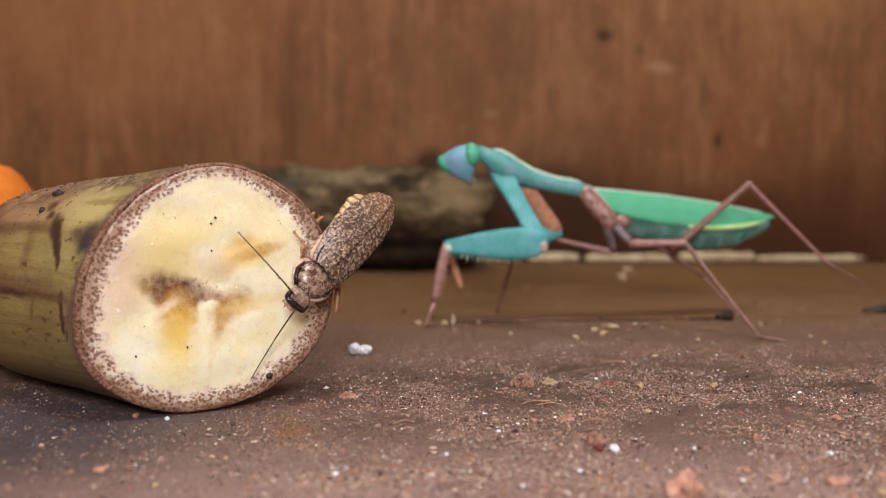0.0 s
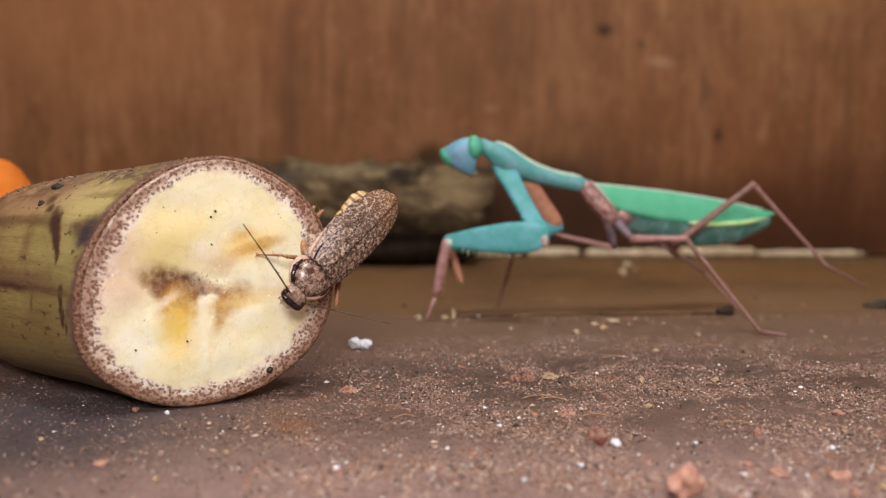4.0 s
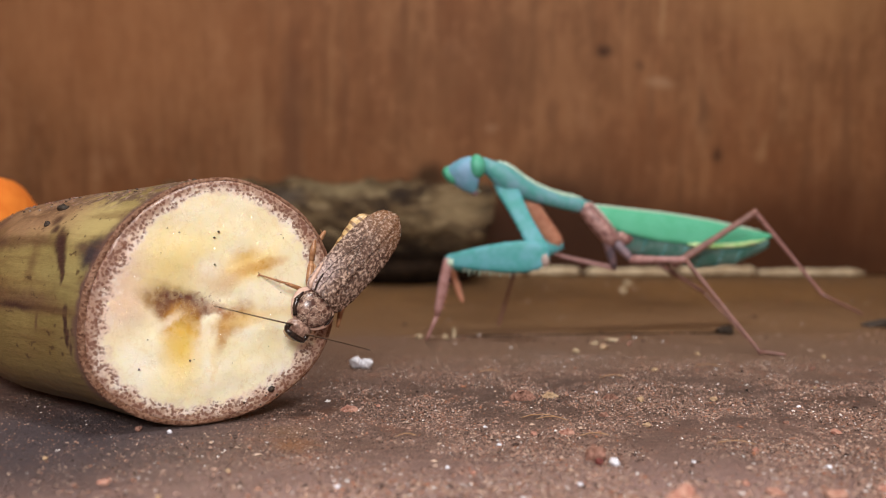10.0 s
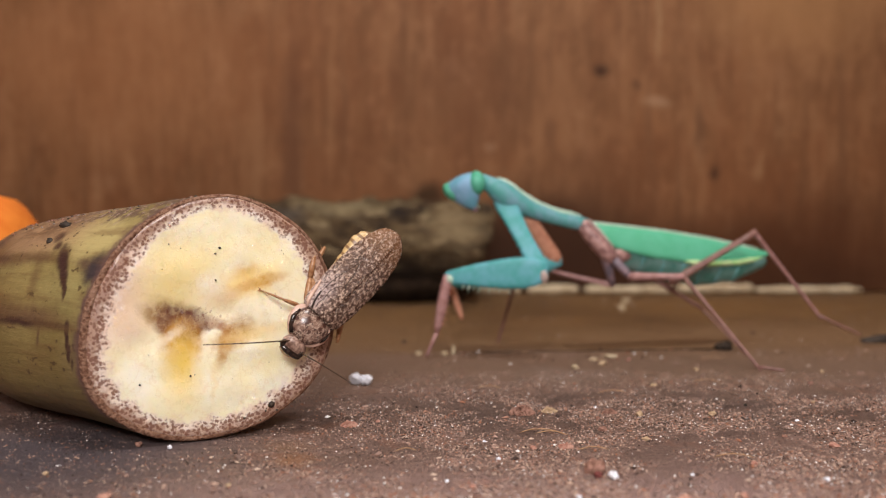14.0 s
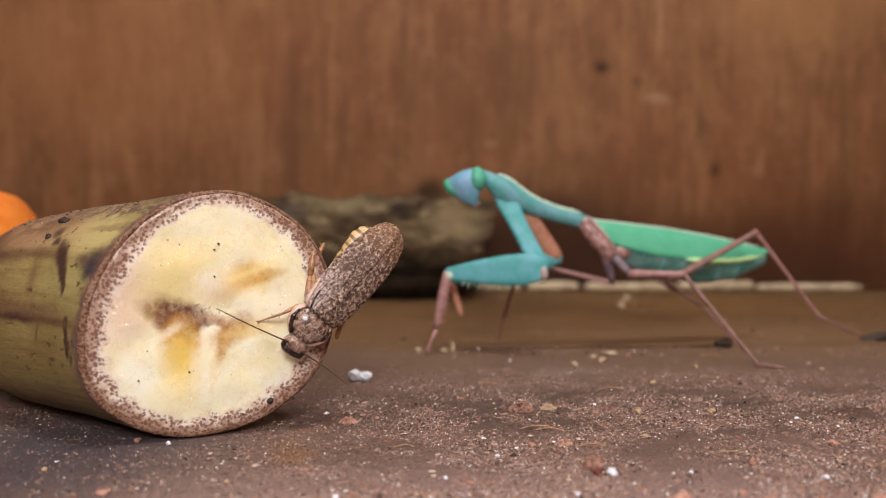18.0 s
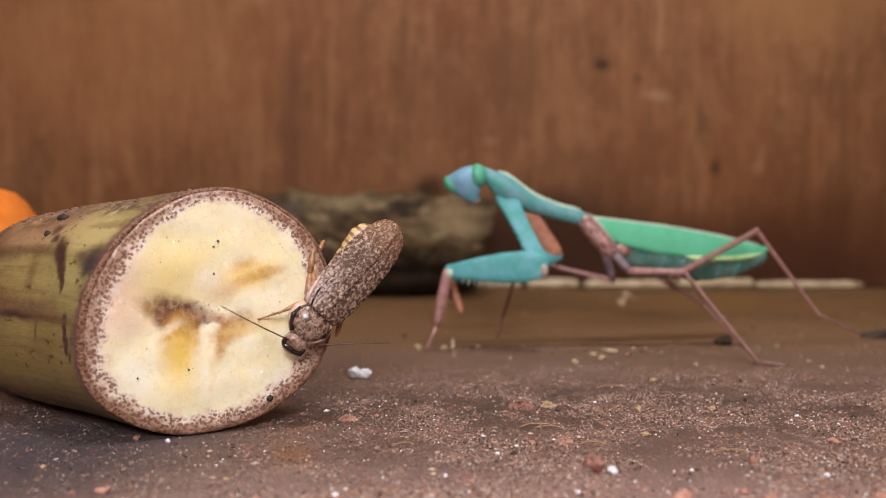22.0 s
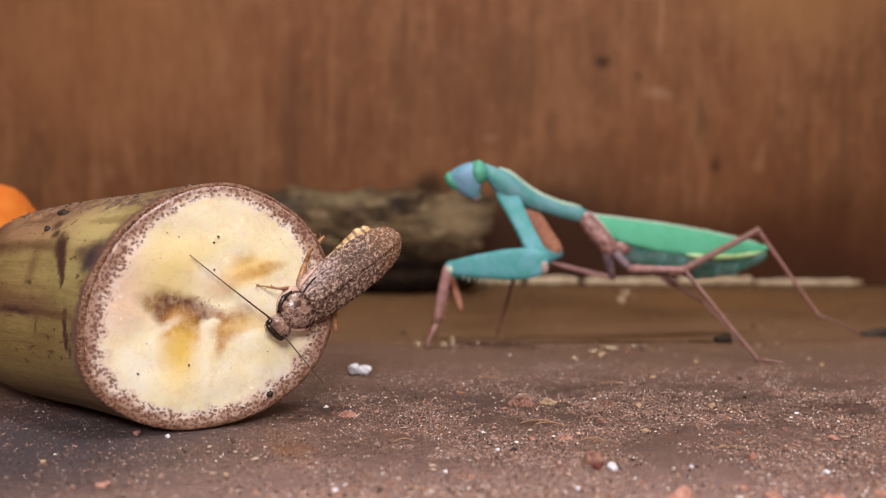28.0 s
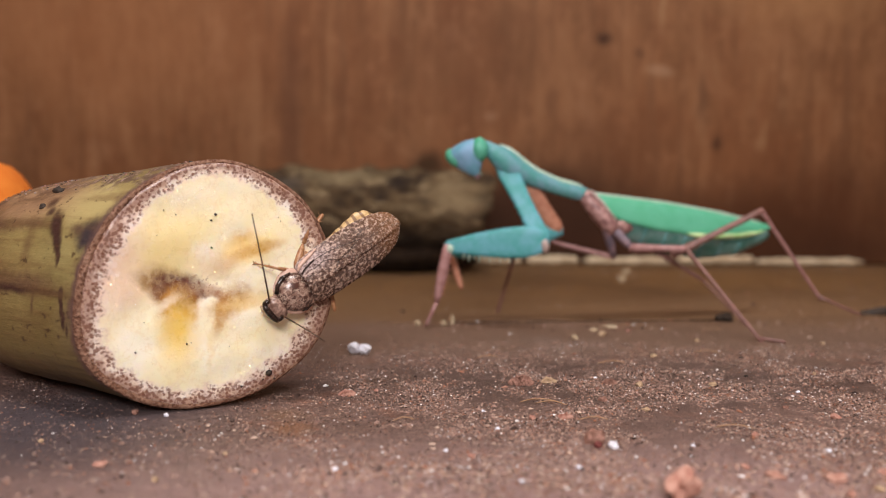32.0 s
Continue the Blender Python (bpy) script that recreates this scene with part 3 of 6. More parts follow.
M = {
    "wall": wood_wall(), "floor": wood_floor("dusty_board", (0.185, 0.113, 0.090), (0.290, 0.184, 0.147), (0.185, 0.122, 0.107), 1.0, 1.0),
    "floor_back": wood_floor("brown_floor_board", (0.190, 0.100, 0.036), (0.33, 0.178, 0.066), (0.15, 0.080, 0.032), 0.25, 0.3),
    "plaster": plain("plaster", (0.62, 0.58, 0.53), (0.70, 0.67, 0.62), 14, 0.9),
    "screed": plain("screed", (0.22, 0.20, 0.18), (0.32, 0.30, 0.27), 25, 0.9),
    "flesh": fruit_flesh(), "juice": juice(), "rim": fruit_rim(), "peel": fruit_peel(),
    "wing": wing_case(), "shield": shield(), "grains": grain_colours(), "log": log_wood(),
    "carrot": plain("carrot_skin", (0.80, 0.20, 0.025), (0.92, 0.29, 0.045), 160, 0.5, 0.0004),
    "pale_bead": plain("pale_bead", (0.42, 0.32, 0.20), (0.66, 0.55, 0.38), 170, 0.8, 0.001),
    "white": plain("white_crumb", (0.76, 0.78, 0.88), (0.88, 0.90, 0.97), 900, 0.6, 0.0004),
    "brick": plain("red_crumb", (0.37, 0.165, 0.120), (0.57, 0.34, 0.265), 800, 0.85, 0.0005),
    "brown": plain("brown_crumb", (0.19, 0.092, 0.066), (0.38, 0.21, 0.16), 1200, 0.85, 0.0004),
    "tan": plain("tan_crumb", (0.40, 0.27, 0.16), (0.58, 0.43, 0.28), 1200, 0.8, 0.0003),
    "brick_dark": plain("dark_red_crumb", (0.10, 0.022, 0.020), (0.20, 0.055, 0.045), 1100, 0.8, 0.0003),
    "dark": plain("dark_crumb", (0.022, 0.016, 0.012), (0.06, 0.042, 0.03), 900, 0.7, 0.0003),
    "grey_crust": plain("grey_crust", (0.16, 0.12, 0.10), (0.34, 0.28, 0.25), 1200, 0.85, 0.0003),
    # near-black fill, for the seam and for the shade under the branch
    "near_black": plain("near_black", (0.010, 0.006, 0.004), (0.028, 0.017, 0.010), 300, 0.95, 0.001, 0.1),
    "fibre": plain("wood_fibre", (0.30, 0.17, 0.09), (0.44, 0.27, 0.15), 1500, 0.7),
    "leg_roach": chitin("amber_leg", (0.27, 0.115, 0.048), (0.48, 0.26, 0.13), 1500, 0.35),
    "abdomen_roach": chitin("straw_abdomen", (0.46, 0.30, 0.12), (0.70, 0.50, 0.25), 1300, 0.35, 0.0001, (210.0, (0.16, 0.075, 0.028))),
    "pale_face": chitin("straw_face", (0.36, 0.23, 0.12), (0.60, 0.46, 0.31), 1400, 0.35),
    "flange": chitin("pink_flange", (0.56, 0.36, 0.28), (0.66, 0.46, 0.37), 1300, 0.35),
    "crown": chitin("mottled_crown", (0.12, 0.060, 0.042), (0.42, 0.28, 0.22), 1500, 0.3),
    "black": chitin("black_shell", (0.012, 0.008, 0.007), (0.035, 0.020, 0.015), 1500, 0.15, 0),
    "antenna": chitin("dark_antenna", (0.035, 0.018, 0.010), (0.085, 0.045, 0.022), 2500, 0.4),
    "m_wing": chitin("green_wing", (0.085, 0.45, 0.26), (0.115, 0.50, 0.32), 160, 0.5),
    "m_edge": chitin("pale_wing_edge", (0.40, 0.70, 0.27), (0.60, 0.80, 0.42), 300, 0.4),
    "m_body": chitin("teal_shell", (0.07, 0.335, 0.31), (0.18, 0.39, 0.47), 260, 0.55),
    "m_belly": chitin("dark_teal_belly", (0.045, 0.17, 0.14), (0.16, 0.28, 0.26), 240, 0.45),
    "m_arm": chitin("turquoise_arm", (0.055, 0.34, 0.335), (0.125, 0.41, 0.49), 230, 0.55),
    "m_face": chitin("sky_blue_face", (0.13, 0.38, 0.50), (0.25, 0.46, 0.68), 200, 0.55),
    "m_eye": chitin("green_eye", (0.045, 0.38, 0.22), (0.12, 0.50, 0.36), 260, 0.5),
    "m_ridge": chitin("pale_ridge", (0.40, 0.58, 0.46), (0.56, 0.70, 0.58), 500, 0.45),
    "m_pink": chitin("dusky_pink_leg", (0.34, 0.170, 0.158), (0.48, 0.275, 0.265), 420, 0.45),
    "m_brown": chitin("reddish_brown_leg", (0.19, 0.095, 0.078), (0.29, 0.150, 0.128), 420, 0.45),
    "m_mottle": chitin("mottled_pink_thorax", (0.19, 0.085, 0.080), (0.50, 0.30, 0.275), 520, 0.45),
    "m_orange": chitin("salmon_limb", (0.50, 0.215, 0.135), (0.62, 0.31, 0.205), 420, 0.45),
    "m_flesh": chitin("pale_pink_joint", (0.40, 0.30, 0.28), (0.52, 0.42, 0.38), 420, 0.45),
    "m_violet": chitin("violet_hip", (0.14, 0.12, 0.16), (0.29, 0.19, 0.21), 420, 0.45),
}


# ------------------------------------------------------------ mesh helpers
def part(name, bm, material, parent=None, label="", smooth=True, at=None):
    """Links a bmesh as one mesh object under a thing or a part."""
    me = bpy.data.meshes.new(name)
    bm.to_mesh(me)
    bm.free()
    me.materials.append(M[material])
    for p in me.polygons:
        p.use_smooth = smooth
    ob = new(name, me)
    ob.parent = parent
    if at is not None:
        ob.matrix_basis = at
    if label:
        tagged(ob, label)
    return ob


def thing(name, where, label, category, group=""):
    ob = new(name)
    ob.empty_display_size = 0.005
    ob.location = where
    return tagged(ob, label, category, group)


def rings(bm, loops, cap=True, closed=True):
    """Skins a row of loops of points into one surface."""
    rows = [[bm.verts.new(p) for p in loop] for loop in loops]
    k = len(rows[0])
    for a, b in zip(rows, rows[1:]):
        for i in range(k if closed else k - 1):
            j = (i + 1) % k
            bm.faces.new((a[i], a[j], b[j], b[i]))
    if cap and closed:
        bm.faces.new(rows[0][::-1])
        bm.faces.new(rows[-1])
    bmesh.ops.recalc_face_normals(bm, faces=bm.faces)
    return bm


def limb(length, stops, sides=10, flat=1.0, bow=0.0, keel=1.0):
    """A limb along +Z. stops: (share of the length, radius along y); flat: radius along x over that along y; keel: above 1 the section grows an edge."""

    def bent(v):
        return math.copysign(abs(v) ** keel, v)
    loops = []
    for u, r in stops:
        b = bow * math.sin(math.pi * u)
        loops.append([(flat * r * bent(math.cos(a)), r * bent(math.sin(a)) + b, u * length) for a in (2 * math.pi * i / sides for i in range(sides))])
    return rings(bmesh.new(), loops)


def tube(points, radii, sides=8, bm=None):
    bm = bm or bmesh.new()
    pts = [Vector(p) for p in points]
    loops = []
    for i, p in enumerate(pts):
        d = (pts[min(i + 1, len(pts) - 1)] - pts[max(i - 1, 0)]).normalized()
        side = d.cross(Vector((0.3, 0.2, 1)) if abs(d.z) < 0.9 else Vector((1, 0.2, 0))).normalized()
        up = side.cross(d)
        r = radii[i] if isinstance(radii, (list, tuple)) else radii
        loops.append([p + r * (math.cos(a) * side + math.sin(a) * up) for a in (2 * math.pi * k / sides for k in range(sides))])
    return rings(bm, loops)


def ball(sx, sy, sz, sub=3, rough=0.0, seed=0.0, shape=None):
    bm = bmesh.new()
    bmesh.ops.create_icosphere(bm, subdivisions=sub, radius=1)
    for v in bm.verts:
        k = 1 + rough * noise.noise(v.co * 1.7 + Vector((seed, seed * 1.3, 0))) + 0.5 * rough * noise.noise(v.co * 4.1 + Vector((0, seed, seed)))
        p = v.co * k
        if shape:
            p = shape(p)
        v.co = (p.x * sx, p.y * sy, p.z * sz)
    return bm


def slab(x0, x1, y0, y1, z0, z1, bevel=0.001):
    bm = bmesh.new()
    bmesh.ops.create_cube(bm, size=1)
    for v in bm.verts:
        v.co = ((x0 + x1) / 2 + v.co.x * (x1 - x0), (y0 + y1) / 2 + v.co.y * (y1 - y0), (z0 + z1) / 2 + v.co.z * (z1 - z0))
    bmesh.ops.bevel(bm, geom=bm.edges[:], offset=bevel, segments=2, affect="EDGES", profile=0.5)
    return bm


def aim(a, b, up=(0, 0, 1)):
    """The pose at a whose +Z points to b, with +Y as near to up as can be."""
    a, b = Vector(a), Vector(b)
    z = (b - a).normalized()
    y = (Vector(up) - z * z.dot(Vector(up))).normalized()
    x = y.cross(z)
    return Matrix.Translation(a) @ Matrix((x, y, z)).transposed().to_4x4()


def blend(table, u):
    """Linear look-up in a table of (u, value)."""
    for (u0, a), (u1, b) in zip(table, table[1:]):
        if u <= u1:
            return a + (b - a) * (u - u0) / (u1 - u0)
    return table[-1][1]


def rim_value(ob, values):
    """Stores how near each corner lies to the cut edge: 1 on it, 0 far off."""
    layer = ob.data.attributes.new("rim", "FLOAT", "POINT")
    layer.data.foreach_set("value", values)


# ------------------------------------------------------------ the setting
def setting():
    def seam(x):
        return 0.2135 + 0.075 * x

    def board(name, x0, x1, near, far, nx, ny, label, mat="floor"):
        """A floor board with a gently uneven top. near, far: where its long edges run."""
        bm = bmesh.new()
        top = []
        for j in range(ny + 1):
            row = []
            for i in range(nx + 1):
                x = x0 + (x1 - x0) * i / nx
                y = near(x) + (far(x) - near(x)) * j / ny
                edge = min(far(x) - y, y - near(x))
                h = 0.00025 * noise.noise((x * 60, y * 90, 0)) + 0.00015 * noise.noise((x * 300, y * 420, 3)) - 0.0002
                # the seam stands open only along a part of its length
                gape = 0.0005 / (1 + math.exp(-(x + 0.006) / 0.004)) / (1 + math.exp((x - 0.080) / 0.004))
                h -= (gape + 0.00008) * max(0.0, 1 - edge / 0.0016) ** 2
                row.append(bm.verts.new((x, y, h)))
            top.append(row)
        for a, b in zip(top, top[1:]):
            for i in range(nx):
                bm.faces.new((a[i], a[i + 1], b[i + 1], b[i]))
        ret = bmesh.ops.extrude_face_region(bm, geom=bm.faces[:])
        for v in ret["geom"]:
            if isinstance(v, bmesh.types.BMVert):
                v.co.z = -0.018
        bmesh.ops.recalc_face_normals(bm, faces=bm.faces)
        return tagged(part(name, bm, mat), label, "floor board", kind="structure")

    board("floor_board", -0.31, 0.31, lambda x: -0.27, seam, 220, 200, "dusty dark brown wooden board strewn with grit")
    board("floor_board", -0.31, 0.31, lambda x: seam(x) + 0.0002, lambda x: 0.41, 220, 90, "brown wooden board along the back wall", "floor_back")
    # dark dirt that lies in the open part of the seam
    for x0, x1, thick in ((0.002, 0.022, 0.22), (0.024, 0.044, 0.34), (0.0445, 0.081, 0.50)):
        loops = []
        k = int((x1 - x0) / 0.0025) + 2
        for i in range(k + 1):
            x = x0 + (x1 - x0) * i / k
            wide = 1.3 * thick * (1 + 0.7 * noise.noise((x * 150, 3, 1))) * (0.3 if i in (0, k) else 1) * MM
            y = seam(x) + 0.0001 + 0.0005 * noise.noise((x * 90, 1, 6))
            loops.append([(x, y - 1.2 * wide, -0.004), (x, y - 1.1 * wide, -0.0006), (x, y, -0.0002), (x, y + 1.1 * wide, -0.0006), (x, y + 1.2 * wide, -0.004)])
        tagged(part("seam_dirt", rings(bmesh.new(), loops), "near_black"), "dark dirt packed in the seam between boards", "dirt", kind="structure")
    tagged(part("wall_back", slab(-0.31, 0.31, 0.392, 0.410, 0.0, 0.40, 0.0015), "wall"), "brown stained wooden back board with vertical grain and shade tinted in at its foot", "wall", kind="structure")
    tagged(part("wall_left", slab(-0.328, -0.311, -0.27, 0.410, -0.018, 0.40, 0.0015), "wall"), "brown wooden side board", "wall", kind="structure")
    tagged(part("wall_right", slab(0.311, 0.328, -0.27, 0.410, -0.018, 0.40, 0.0015), "wall"), "brown wooden side board", "wall", kind="structure")
    # the room round the box
    for name, box in (("room_floor", (-0.45, 0.45, -0.42, 0.50, -0.06, -0.019)), ("room_wall_north", (-0.45, 0.45, 0.50, 0.53, -0.06, 1.05)),
                      ("room_wall_south", (-0.45, 0.45, -0.45, -0.42, -0.06, 1.05)), ("room_wall_west", (-0.48, -0.45, -0.45, 0.53, -0.06, 1.05)),
                      ("room_wall_east", (0.45, 0.48, -0.45, 0.53, -0.06, 1.05)), ("ceiling", (-0.48, 0.48, -0.45, 0.53, 1.05, 1.08))):
        tagged(part(name, slab(*box), "screed" if name == "room_floor" else "plaster"), "plain surface that closes the place", "room", kind="structure")


# ------------------------------------------------------------ the plantain
FACE = Vector((-0.0385, 0.1262, 0.0207))
NORMAL = Vector((math.sin(radians(24)), -math.cos(radians(24)), 0))
AXIS = Vector((-0.866, 0.5, 0))


def plantain():
    root = thing("plantain", (FACE.x, FACE.y, 0), "cut plantain with cream flesh and browned core on the board", "fruit")
    across = Vector((-NORMAL.y, NORMAL.x, 0))
    side = Vector((AXIS.y, -AXIS.x, 0))
    face_at = Matrix((across, -NORMAL, Vector((0, 0, 1)))).transposed().to_4x4()
    face_at.translation = (0, 0, FACE.z)
    peel_at = Matrix((side, AXIS, Vector((0, 0, 1)))).transposed().to_4x4()
    peel_at.translation = (0, 0, FACE.z)
    n = 96
    shape = [226, 227, 226, 222, 210, 206, 219, 242, 236, 221, 219, 226]

    def radius(a):
        f = (a / (2 * math.pi) * 12) % 12
        i, u = int(f), f % 1
        p, q, r, s = (shape[(i + k) % 12] for k in (-1, 0, 1, 2))
        v = q + 0.5 * u * (r - p + u * (2 * p - 5 * q + 4 * r - s + u * (3 * (q - r) + s - p)))
        return v * 0.0000925 * (1 + 0.008 * noise.noise((math.cos(a) * 3, math.sin(a) * 3, 5)) + 0.003 * noise.noise((math.cos(a) * 14, math.sin(a) * 14, 2)))

    # the soft ring between peel and flesh is wider on the bruised side
    def inner(a, k):
        wide = 0.0017 + 0.0016 * max(0, -math.cos(a - 0.35)) ** 1.5
        return radius(a) - wide * k + 0.00045 * noise.noise((math.cos(a) * 9, math.sin(a) * 9, 8)) * k

    turn = [2 * math.pi * i / n for i in range(n)]
    lean = across.dot(side)
    ratio = -side.dot(NORMAL) / AXIS.dot(NORMAL)
    # peel: a bent, tapering, slightly five-sided body
    loops = []
    for s in [0, 0.0006, 0.002, 0.005, 0.01, 0.016, 0.022, 0.03, 0.04, 0.05, 0.06, 0.07, 0.08, 0.09, 0.10, 0.11, 0.12, 0.128, 0.134, 0.138, 0.142, 0.152, 0.158, 0.1582]:
        k = blend([(0, 1.0), (0.01, 0.99), (0.03, 0.955), (0.05, 0.91), (0.09, 0.84), (0.12, 0.62), (0.134, 0.36), (0.142, 0.2), (0.158, 0.17), (0.1582, 0.01)], s)
        k *= 0.985 if s == 0 else 1
        bend = 0.9 * max(0, s - 0.03) ** 2 / 0.13
        loop = []
        for a in turn:
            r = radius(a) * k
            facet = 1 - 0.022 * (1 - math.cos(5 * a + 0.6)) * min(1, s / 0.02)
            x, z = r * math.cos(a) * lean * facet, r * math.sin(a) * facet
            z -= FACE.z * (1 - k) * (1 if s < 0.12 else 0.5)
            y = x * ratio * max(0, 1 - s / 0.05) + s
            loop.append((x + bend, y, z))
        loops.append(loop)
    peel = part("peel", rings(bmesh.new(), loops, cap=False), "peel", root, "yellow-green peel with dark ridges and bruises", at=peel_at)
    rim_value(peel, [max(0.0, 1 - k / 4) for k in range(len(loops)) for _ in turn])

    def flat(a, r, y):
        return (r * math.cos(a), y, r * math.sin(a))
    rim = rings(bmesh.new(), [[flat(a, radius(a) * 0.985, 0.0010) for a in turn], [flat(a, radius(a) * 1.002, 0.0002) for a in turn], [flat(a, radius(a) * 0.998, -0.0003) for a in turn],
                              [flat(a, radius(a) * 0.985, -0.0005) for a in turn], [flat(a, inner(a, 0.40), -0.00055) for a in turn],
                              [flat(a, inner(a, 0.45), 0.0006) for a in turn]], cap=False)
    part("peel_rim", rim, "rim", root, "brown speckled cut edge of the peel", at=face_at)
    loops, share = [], []
    for u in [1.0, 0.985, 0.965, 0.945, 0.92, 0.895, 0.87] + [0.84 * (1 - i / 24) for i in range(24)] + [0.002]:
        loop = []
        for a in turn:
            r = inner(a, 0.34) * u
            x, z = r * math.cos(a), r * math.sin(a)
            y = -0.0007 + 0.0008 * math.exp(-((x + 0.003) ** 2 + z * z * 2) / 0.00003) + 0.00035 * noise.noise((x * 200, 0, z * 200)) + 0.00006 * noise.noise((x * 900, 3, z * 900))
            y = -0.00050 if u == 1.0 else y
            loop.append((x, y, z))
            wide = 0.0013 + 0.0017 * max(0, -math.cos(a + 0.25)) ** 1.3 + 0.0018 * max(0, math.cos(a - 0.1)) + 0.0010 * max(0, -math.sin(a)) ** 2
            share.append(max(0.0, 1.1 - (inner(a, 0.34) - r) / (wide * 1.5)))
        loops.append(loop)
    flesh = part("flesh", rings(bmesh.new(), loops, cap=False), "flesh", root, "moist cream flesh with a browned core", at=face_at)
    rim_value(flesh, share)
    # grit stuck to the cut
    rnd = random.Random(5)
    spots = [(0.0093, -0.0155, 0.0006), (0.0009, 0.0116, 0.00025), (0.0002, 0.0107, 0.0002), (0.0002, 0.0062, 0.0002), (-0.0118, -0.0103, 0.0002), (-0.0040, -0.0095, 0.0002)]
    spots += [(0.0065 + rnd.uniform(-0.002, 0.004), -0.0168 + rnd.uniform(-0.002, 0.001), rnd.uniform(0.0001, 0.00022)) for _ in range(6)]
    spots += [(rnd.uniform(-0.012, 0.012), rnd.uniform(-0.014, 0.014), rnd.uniform(0.00007, 0.00014)) for _ in range(10)]
    for i, (x, z, r) in enumerate(spots):
        part("dirt_speck", ball(r, r * 0.7, r, 1, 0.5, i), "dark", root, at=face_at @ Matrix.Translation((x, -0.0010, z)))
    # beads of juice on the flesh
    bm = bmesh.new()
    made = 0
    while made < 330:
        a, q = rnd.uniform(0, 6.28), math.sqrt(rnd.random()) * 0.0172
        x, z = q * math.cos(a), q * math.sin(a)
        thick = noise.noise((x * 260, 7, z * 260)) + 0.35 * noise.noise((x * 700, 2, z * 700))
        if rnd.random() > 0.25 + 1.5 * thick:
            continue
        made += 1
        r = rnd.uniform(0.00006, 0.00012) * (1 if rnd.random() < 0.85 else 1.5)
        y = -0.0007 + 0.0008 * math.exp(-((x + 0.003) ** 2 + z * z * 2) / 0.00003) + 0.00035 * noise.noise((x * 200, 0, z * 200)) + 0.00006 * noise.noise((x * 900, 3, z * 900))
        bmesh.ops.create_icosphere(bm, subdivisions=2, radius=1, matrix=Matrix.Translation((x, y, z)) @ pose(0, 0, 0, 0, rnd.uniform(-60, 60), 0) @ Matrix.Diagonal((r * rnd.uniform(0.8, 1.7), r * 0.6, r, 1)))
    beads = tagged(part("juice", bm, "juice", root, "clear beads of juice", at=face_at), kind="stuff")
    beads.visible_shadow = False
    # crumbs that lie on the peel
    def on_peel(angle, s):
        k = blend([(0, 1.0), (0.01, 0.99), (0.03, 0.955), (0.05, 0.91), (0.09, 0.84)], s)
        r = radius(angle) * k * (1 - 0.022 * (1 - math.cos(5 * angle + 0.6)) * min(1, s / 0.02))
        x = r * math.cos(angle) * lean
        return (x + 0.9 * max(0, s - 0.03) ** 2 / 0.13, x * ratio * max(0, 1 - s / 0.05) + s, r * math.sin(angle) - FACE.z * (1 - k))
    for i in range(90):
        r = rnd.uniform(0.00010, 0.00024) * (1.6 if rnd.random() < 0.12 else 1)
        part("dirt_crumb", ball(r * 1.3, r, r * 0.8, 1, 0.6, i + 40), rnd.choice(("dark", "dark", "dark", "brown", "brown", "grey_crust")), root,
             at=peel_at @ Matrix.Translation(on_peel(radians(rnd.gauss(99, 8)), rnd.uniform(0.0, 0.06))))
    for angle, s, r in ((117, 0.0275, 0.0011), (133, 0.0255, 0.0007)):
        part("dirt_crumb", ball(r * 0.8, r, r * 0.7, 2, 0.6, s * 900), "dark", root, at=peel_at @ Matrix.Translation(on_peel(radians(angle), s)))
    return root


